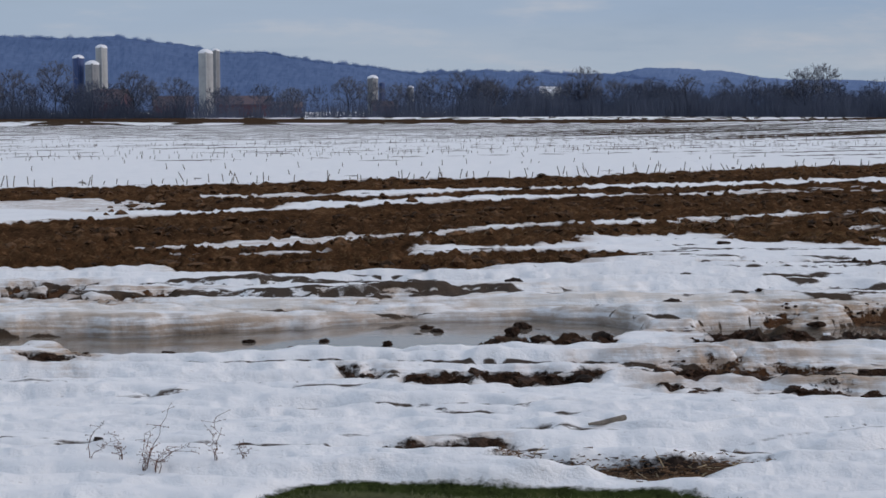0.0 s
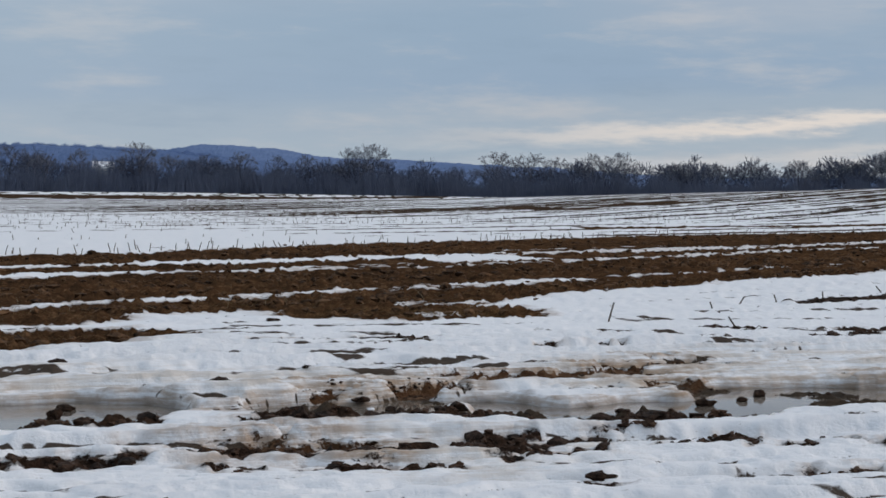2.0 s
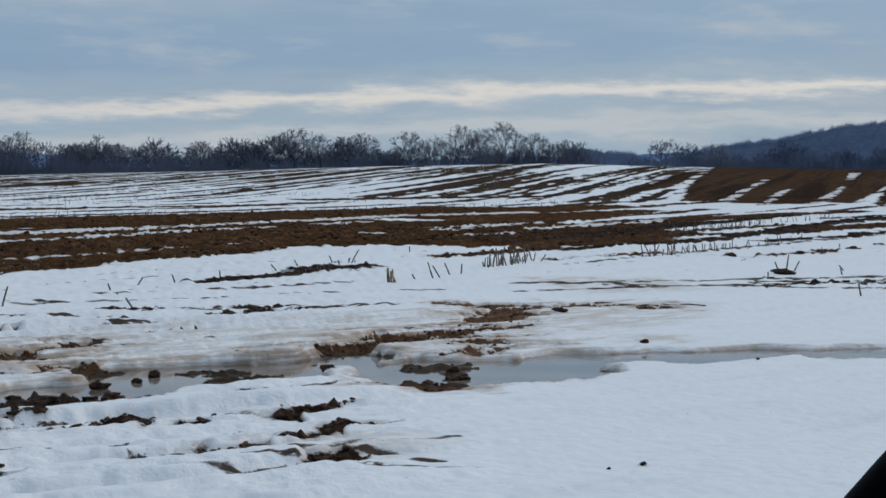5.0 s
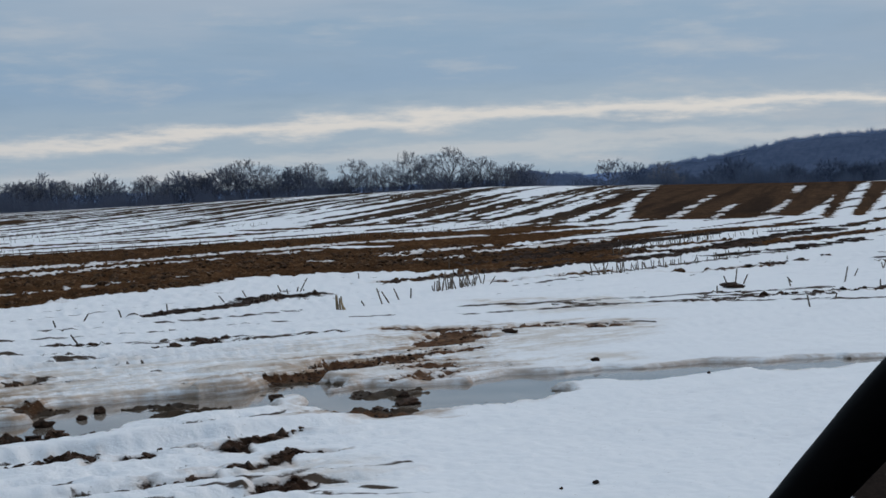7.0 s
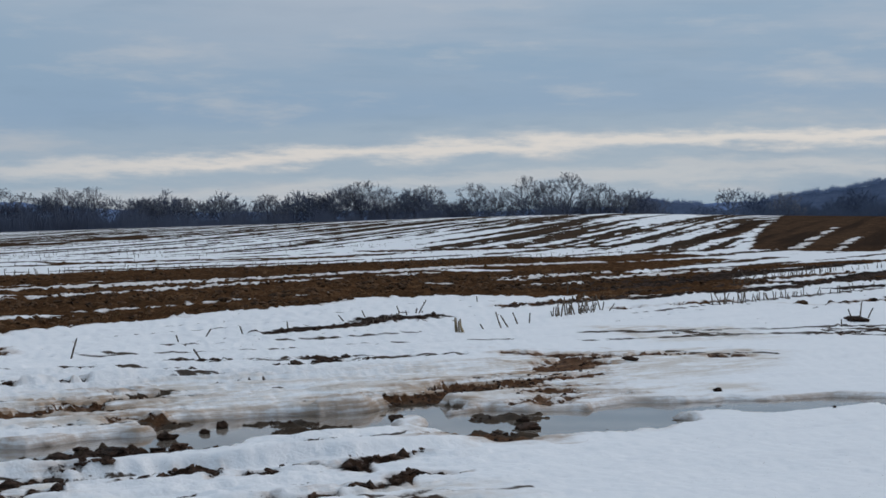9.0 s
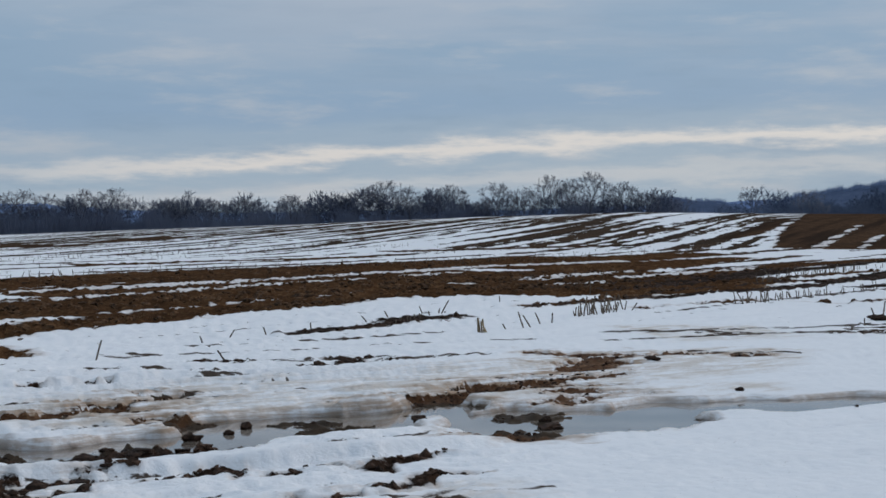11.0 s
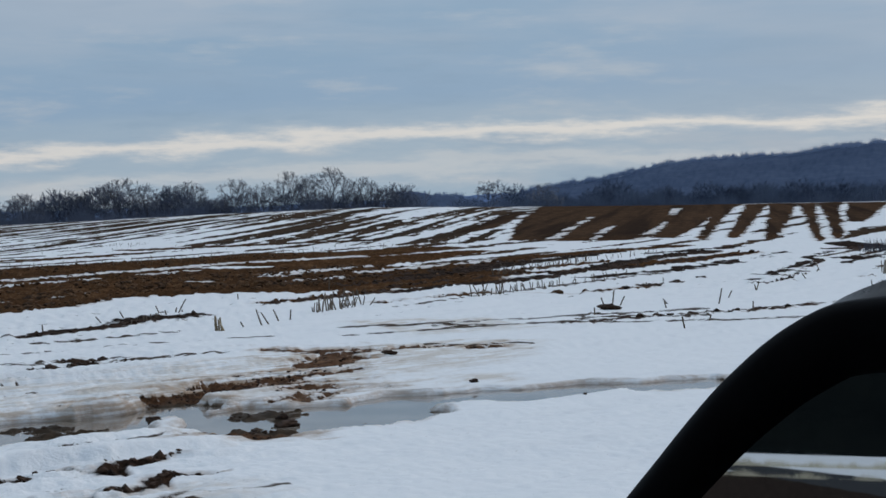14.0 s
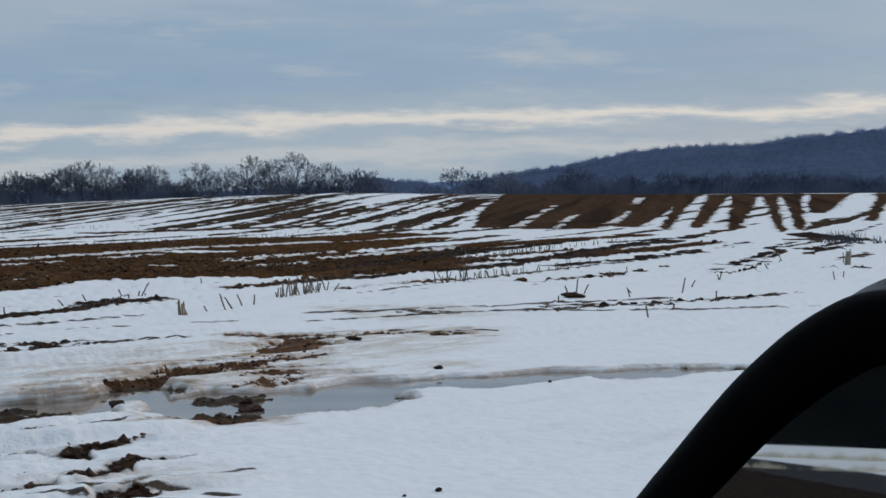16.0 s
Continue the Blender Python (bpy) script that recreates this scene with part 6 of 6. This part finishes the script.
crumbs("field_clods", "dark clods along the far ruts", ("clod",), 900, 0.03, 0.14, 5, 80, 1)
crumbs("manure_lumps", "brown lumps of manure and soil on the strips", ("mud",), 6000, 0.03, 0.21, 6, 45, 1, M_MANURE)
# the heap at the corner of the puddle
for k in range(7):
    clods("heaped brown soil beside the meltwater", (-3.06 + k * 0.06, 11.08 + 0.02 * k + 0.05 * math.sin(k * 2.1), 0.18 + 0.05 * math.sin(k * 3.3), 0.17 - 0.012 * k + 0.02 * math.cos(k * 1.7)))


def ice_lump(x, y, wide, tall):
    bm = bmesh.new()
    bmesh.ops.create_cube(bm, size=1)
    bmesh.ops.bevel(bm, geom=bm.edges[:], offset=0.16, segments=3, affect="EDGES")
    for v in bm.verts:
        v.co *= 1 + 0.12 * noise.noise(v.co * 3)
    ob = part("snow_lump", bm, M_SNOW, smooth=True)
    ob.matrix_basis = Matrix.LocRotScale((x, y, lie(x, y) + tall * 0.3), Euler((0, 0, 0.5)), (wide, wide, tall))
    tagged(ob, "squarish lump of white snow by the puddle", "snow lump")


ice_lump(-5.02, 11.55, 0.075, 0.065)


def weed(label, x, y, tall, seed, arch=0.0, stems=4):
    """A dead weed: thin wiry stems with short side twigs and tiny seed heads."""
    rng = random.Random(seed)
    thing = tagged(new("dead_weed"), label, "weed", "dead weeds in the snow")
    thing.matrix_basis = pose(x, y, lie(x, y))
    for s in range(stems):
        h = tall * (1.0 if s == 0 else rng.uniform(0.35, 0.85))
        lean = Vector((rng.gauss(0, 0.22), rng.gauss(0, 0.15), 1)).normalized()
        bow = arch * h * rng.uniform(0.6, 1.2)
        points = []
        for k in range(8):
            f = k / 7
            sway = Vector((rng.gauss(0, 0.006), rng.gauss(0, 0.006), 0)) if 0 < k else Vector((0, 0, -0.05))
            points.append((lean * h * f * (1 - 0.35 * abs(arch) * f * f) + Vector((bow * f * f * 1.3, 0, 0)) + sway, 0.0019 * (1.15 - 0.75 * f)))
        stem = part("stem", tubes([points], 4), M_WEED, thing)
        runs = []
        for k in range(11):
            p = Vector(points[rng.randint(2, 7)][0])
            e = p + Vector((rng.gauss(0, 1), rng.gauss(0, 1), rng.uniform(-0.4, 0.9))) * rng.uniform(0.012, 0.035)
            runs += [[(p, 0.0011), (e, 0.0008)], [(e - Vector((0, 0, 0.004)), 0.0022), (e + Vector((0, 0, 0.003)), 0.0014)]]
        tagged(part("twigs", tubes(runs, 3), M_WEED, stem), kind="stuff")


weed("upright dead weed with brittle seed heads", -5.527, 5.024, 0.31, 1, 0.05, 5)
weed("dead weed with arching reddish stems", -5.479, 5.053, 0.25, 2, 0.9, 4)
weed("thin dead weed with an upright stem", -5.295, 5.247, 0.21, 3, -0.2, 3)
weed("sparse wiry dead weed poking through snow", -5.682, 5.034, 0.14, 4, -0.6, 3)
weed("thin dead weed poking through snow", -5.227, 5.353, 0.11, 5, 0.3, 2)
weed("low wiry weed tuft in the snow", -5.808, 4.956, 0.23, 6, 0.5, 2)
log_z = (lie(-4.30, 6.90) + lie(-4.25, 7.0) + lie(-4.215, 7.09)) / 3 + 0.009
part_log = part("broken_branch", tubes([[((-4.31, 6.89, log_z), 0.006), ((-4.28, 6.94, log_z), 0.012), ((-4.24, 7.01, log_z + 0.006), 0.018), ((-4.21, 7.08, log_z + 0.016), 0.015)]], 8), M_WOOD)
tagged(part_log, "short weathered piece of wood on the snow", "branch")
post = tagged(new("post"), "short rough wooden post stub standing in snow", "post")
post.matrix_basis = pose(15.54, 40.18, height(15.54, 40.18), 2, 3)
part("stub", tubes([[((0, 0, -0.1), 0.085), ((0, 0, 0.2), 0.075), ((0.01, 0, 0.40), 0.07)]], 9), M_WOOD, post)
part("splinter", tubes([[((0.03, 0, 0.36), 0.025), ((0.05, 0.01, 0.47), 0.008)]], 5), M_WOOD, post)


def tuft(label, name, x, y, n, tall, seed, wide, mat):
    rng = random.Random(seed)
    runs = []
    for k in range(n):
        a, q = rng.uniform(0, 6.28), rng.random() ** 0.5 * wide
        p = Vector((q * math.cos(a), q * math.sin(a), -0.03))
        e = p + Vector((rng.gauss(0, 0.35), rng.gauss(0, 0.35), rng.uniform(0.5, 1.1))) * tall
        runs.append([(p, 0.014), (p.lerp(e, 0.6) + Vector((0, 0, 0.01)), 0.012), (e, 0.005)])
    ob = part(name, tubes(runs, 3), mat)
    ob.matrix_basis = pose(x, y, height(x, y))
    return tagged(ob, label, "tuft", kind="stuff")


tuft("dark dead brush clump on the field margin", "dead_brush", 23.45, 61.3, 90, 0.55, 3, 0.8, M_BARK)
tuft("dark dead brush clump on the field margin", "dead_brush", 24.9, 60.2, 50, 0.35, 4, 0.6, M_BARK)


def litter(name, label, mat, n, points, tall, seed, up, thick=0.003, fill=0.68):
    """Loose straws and blades over a strip of ground."""
    rng = random.Random(seed)
    runs = []
    for k in range(n):
        i = rng.randrange(len(points) - 1)
        (ax, ay, aw), (bx, by, bw) = points[i], points[i + 1]
        t = rng.random()
        w = (aw + t * (bw - aw)) * fill
        x, y = ax + t * (bx - ax) + rng.uniform(-w, w), ay + t * (by - ay) + rng.uniform(-w, w)
        way = Vector((rng.gauss(0, 1), rng.gauss(0, 1), abs(rng.gauss(0, 1)) * up)).normalized() * tall * rng.uniform(0.4, 1.2)
        p = Vector((x, y, lie(x, y) + rng.uniform(0.0, 0.02)))
        runs.append((p, p + way, thick))
    tagged(part(name, slivers(runs), mat), label, name.replace("_", " "), kind="stuff")


for kind, points in STRIPS:
    if kind == "litter":
        litter("corn_litter", "brown corn leaves and stalks at the grass edge", M_LITTER, 1500, points, 0.05, 8, 0.05, 0.0045, 0.95)
        litter("corn_litter", "broken corn stalks among matted leaves", M_STALK, 36, points, 0.15, 18, 0.1, 0.005, 0.95)
    if kind == "grass" and points[0][1] > 0:
        litter("grass_blades", "short green winter grass by the snow edge", M_BLADE, 22000, points, 0.026, 9, 1.5, 0.0016, 0.5)
band = [p for k, p in STRIPS if k == "mud"]
litter("straw_stems", "pale straw stems on the manure strip", M_STALK, 46, band[6], 0.34, 10, 0.8)
for k, points in enumerate(band[4:13]):
    litter("spread_straw", "straw and manure crumbs on the brown strip", M_STRAW, 900, points, 0.10, 20 + k, 0.3)

# ---- the vehicle's mirror and door, and the road behind ----
OUTLINE = [(-.1228, -.0121), (-.107, .0078), (-.0914, .0276), (-.0759, .046), (-.062, .06), (-.0481, .0724), (-.033, .0828), (-.0167, .0908), (.0017, .0942), (.0313, .0962), (.0674, .0926), (.0902, .0761),
           (.0976, .0258), (.0902, -.0381), (.0576, -.0696), (-.0291, -.0857), (-.119, -.0885), (-.1486, -.0706), (-.1401, -.0369)]


def smooth_ring(points, per=5):
    out, n = [], len(points)
    for i in range(n):
        p = [Vector(points[(i + k - 1) % n]) for k in range(4)]
        for s in range(per):
            t = s / per
            out.append(0.5 * (2 * p[1] + (p[2] - p[0]) * t + (2 * p[0] - 5 * p[1] + 4 * p[2] - p[3]) * t * t + (3 * p[1] - p[0] - 3 * p[2] + p[3]) * t ** 3))
    return out


def inward(ring, d):
    out, n = [], len(ring)
    for i in range(n):
        t = (ring[(i + 2) % n] - ring[i - 2]).normalized()
        wider = 0.86 + 0.30 * min(max((ring[i].y + 0.01) / 0.09, 0), 1) if d > 0 else 1
        out.append(ring[i] + Vector((t.y, -t.x)) * d * wider)
    return out


def build_mirror():
    ring = smooth_ring(OUTLINE)
    n = len(ring)
    facing_n = Vector((-0.4215, -0.9040, 0.0715)).normalized()
    up = (Vector((0, 0, 1)) - facing_n * facing_n.z).normalized()
    right = up.cross(facing_n)
    m = Matrix((right, up, facing_n)).transposed().to_4x4()
    m.translation = (0.3528, 0.7847, 1.5576)
    thing = tagged(new("side_mirror"), "black vehicle side mirror with a thick rounded rim", "side mirror")
    thing.matrix_basis = m

    def loft(levels):
        verts = [(p.x, p.y, z) for d, z in levels for p in inward(ring, d)]
        faces = [(k * n + i, k * n + (i + 1) % n, (k + 1) * n + (i + 1) % n, (k + 1) * n + i) for k in range(len(levels) - 1) for i in range(n)]
        return verts, faces

    part("rim", loft([(-0.002, -0.034), (-0.003, -0.022), (-0.0015, -0.010), (0.003, -0.001), (0.009, 0.0035), (0.016, 0.004), (0.024, 0.001), (0.0295, -0.006), (0.031, -0.012)]), M_PLASTIC, thing, smooth=True)
    v, f = loft([(0.0, -0.030), (-0.001, -0.036), (-0.0015, -0.046), (0.001, -0.06), (0.014, -0.085), (0.032, -0.1), (0.05, -0.106)])
    # the shell swells out above the rim towards its outer end
    v = [(x, y + 0.014 * min(max((x + 0.03) / 0.05, 0), 1) * min(max((y - 0.05) / 0.03, 0), 1) * min(max((-z - 0.034) / 0.01, 0), 1), z) for x, y, z in v]
    f.append(tuple(range(len(v) - n, len(v))))
    part("housing", (v, f), M_SATIN, thing, "satin black housing", smooth=True)
    g = inward(ring, 0.029)
    verts = [(p.x, p.y, -0.009) for p in g] + [(p.x, p.y, -0.012) for p in g]
    faces = [tuple(range(n))] + [(i, (i + 1) % n, n + (i + 1) % n, n + i) for i in range(n)]
    part("glass", (verts, faces), M_MIRROR, thing, "mirror glass")
    part("arm", tubes([[((0.05, -0.06, -0.05), 0.03), ((0.11, -0.13, -0.05), 0.027), ((0.155, -0.20, -0.045), 0.03)]], 10), M_PLASTIC, thing, smooth=True)


build_mirror()


def build_vehicle():
    """The parked pickup that carries the mirror, beside and behind the lens."""
    thing = tagged(new("pickup"), "dark slate pickup parked at the roadside with lowered window", "vehicle")
    thing.matrix_basis = Matrix.Translation((0.50, 0.76, 0.0)) @ pose(0, 0, 0, 0, 0, -29)

    def block(name, mat, centre, size, round_by, parent=None, label=""):
        bm = bmesh.new()
        bmesh.ops.create_cube(bm, size=1, matrix=Matrix.Translation(centre) @ Matrix.Diagonal((*size, 1)))
        bmesh.ops.bevel(bm, geom=bm.edges[:], offset=round_by, segments=3, affect="EDGES")
        return part(name, bm, mat, parent or thing, label, smooth=True)

    door = block("door", M_BODY, (0.05, -0.5, 0.84), (0.09, 1.2, 0.88), 0.03)
    block("window_seal", M_PLASTIC, (0.04, -0.5, 1.295), (0.05, 1.15, 0.02), 0.008, door)
    block("handle", M_PLASTIC, (-0.01, -0.98, 1.12), (0.04, 0.2, 0.04), 0.014, door)
    block("far_door", M_BODY, (1.72, -0.5, 0.84), (0.09, 1.2, 0.88), 0.03)
    block("floor_pan", M_PLASTIC, (0.88, -1.6, 0.42), (1.6, 5.2, 0.12), 0.03)
    block("hood", M_BODY, (0.88, 0.92, 0.86), (1.76, 1.6, 0.72), 0.12)
    block("rear_cab_wall", M_BODY, (0.88, -1.55, 1.0), (1.7, 0.1, 1.2), 0.03)
    block("roof", M_BODY, (0.93, -0.72, 1.86), (1.36, 1.5, 0.07), 0.03)
    for x, lean in ((0.16, 0.14), (1.6, -0.14)):
        for y0, y1 in ((0.12, -0.1), (-1.2, -1.35)):
            part("pillar", tubes([[((x, y0, 1.25), 0.035), ((x + lean, y1, 1.86), 0.03)]], 8), M_BODY, thing, smooth=True)
    for x in (0.05, 1.72):
        block("bed_side", M_BODY, (x, -3.0, 1.0), (0.1, 2.7, 0.96), 0.04)
    block("tailgate", M_BODY, (0.88, -4.32, 1.0), (1.6, 0.08, 0.9), 0.03)
    block("bed_rail_cap", M_PLASTIC, (0.02, -3.35, 1.47), (0.14, 0.5, 0.05), 0.02)
    for x in (0.0, 1.72):
        for y in (0.95, -3.1):
            wheel = part("wheel", tubes([[((x - 0.01, y, 0.36), 0.22), ((x + 0.19, y, 0.36), 0.22)]], 24), M_STAVE, thing)
            part("tyre", tubes([[((x, y, 0.36), 0.32), ((x + 0.03, y, 0.36), 0.37), ((x + 0.17, y, 0.36), 0.37), ((x + 0.2, y, 0.36), 0.32)]], 28), M_PLASTIC, wheel, smooth=True)


build_vehicle()


ridge_line("backdrop_hill_south", "bare wooded slope beyond the road, shade in its near-black colour", M_SHADE, 700, 200, [(176, 4.6), (190, 5.0), (205, 5.4), (220, 5.2), (236, 4.4)], 3.0)
brush("dry_grass", "pale dry grass standing in the snow beyond the road", M_DRYGRASS, 150, 192, 226, 600, 0.5, 1.3, None, 0.02)
brush("dry_grass", "pale dry grass and weeds at the road's far edge", M_DRYGRASS, 92, 192, 226, 600, 0.3, 0.8, None, 0.014)
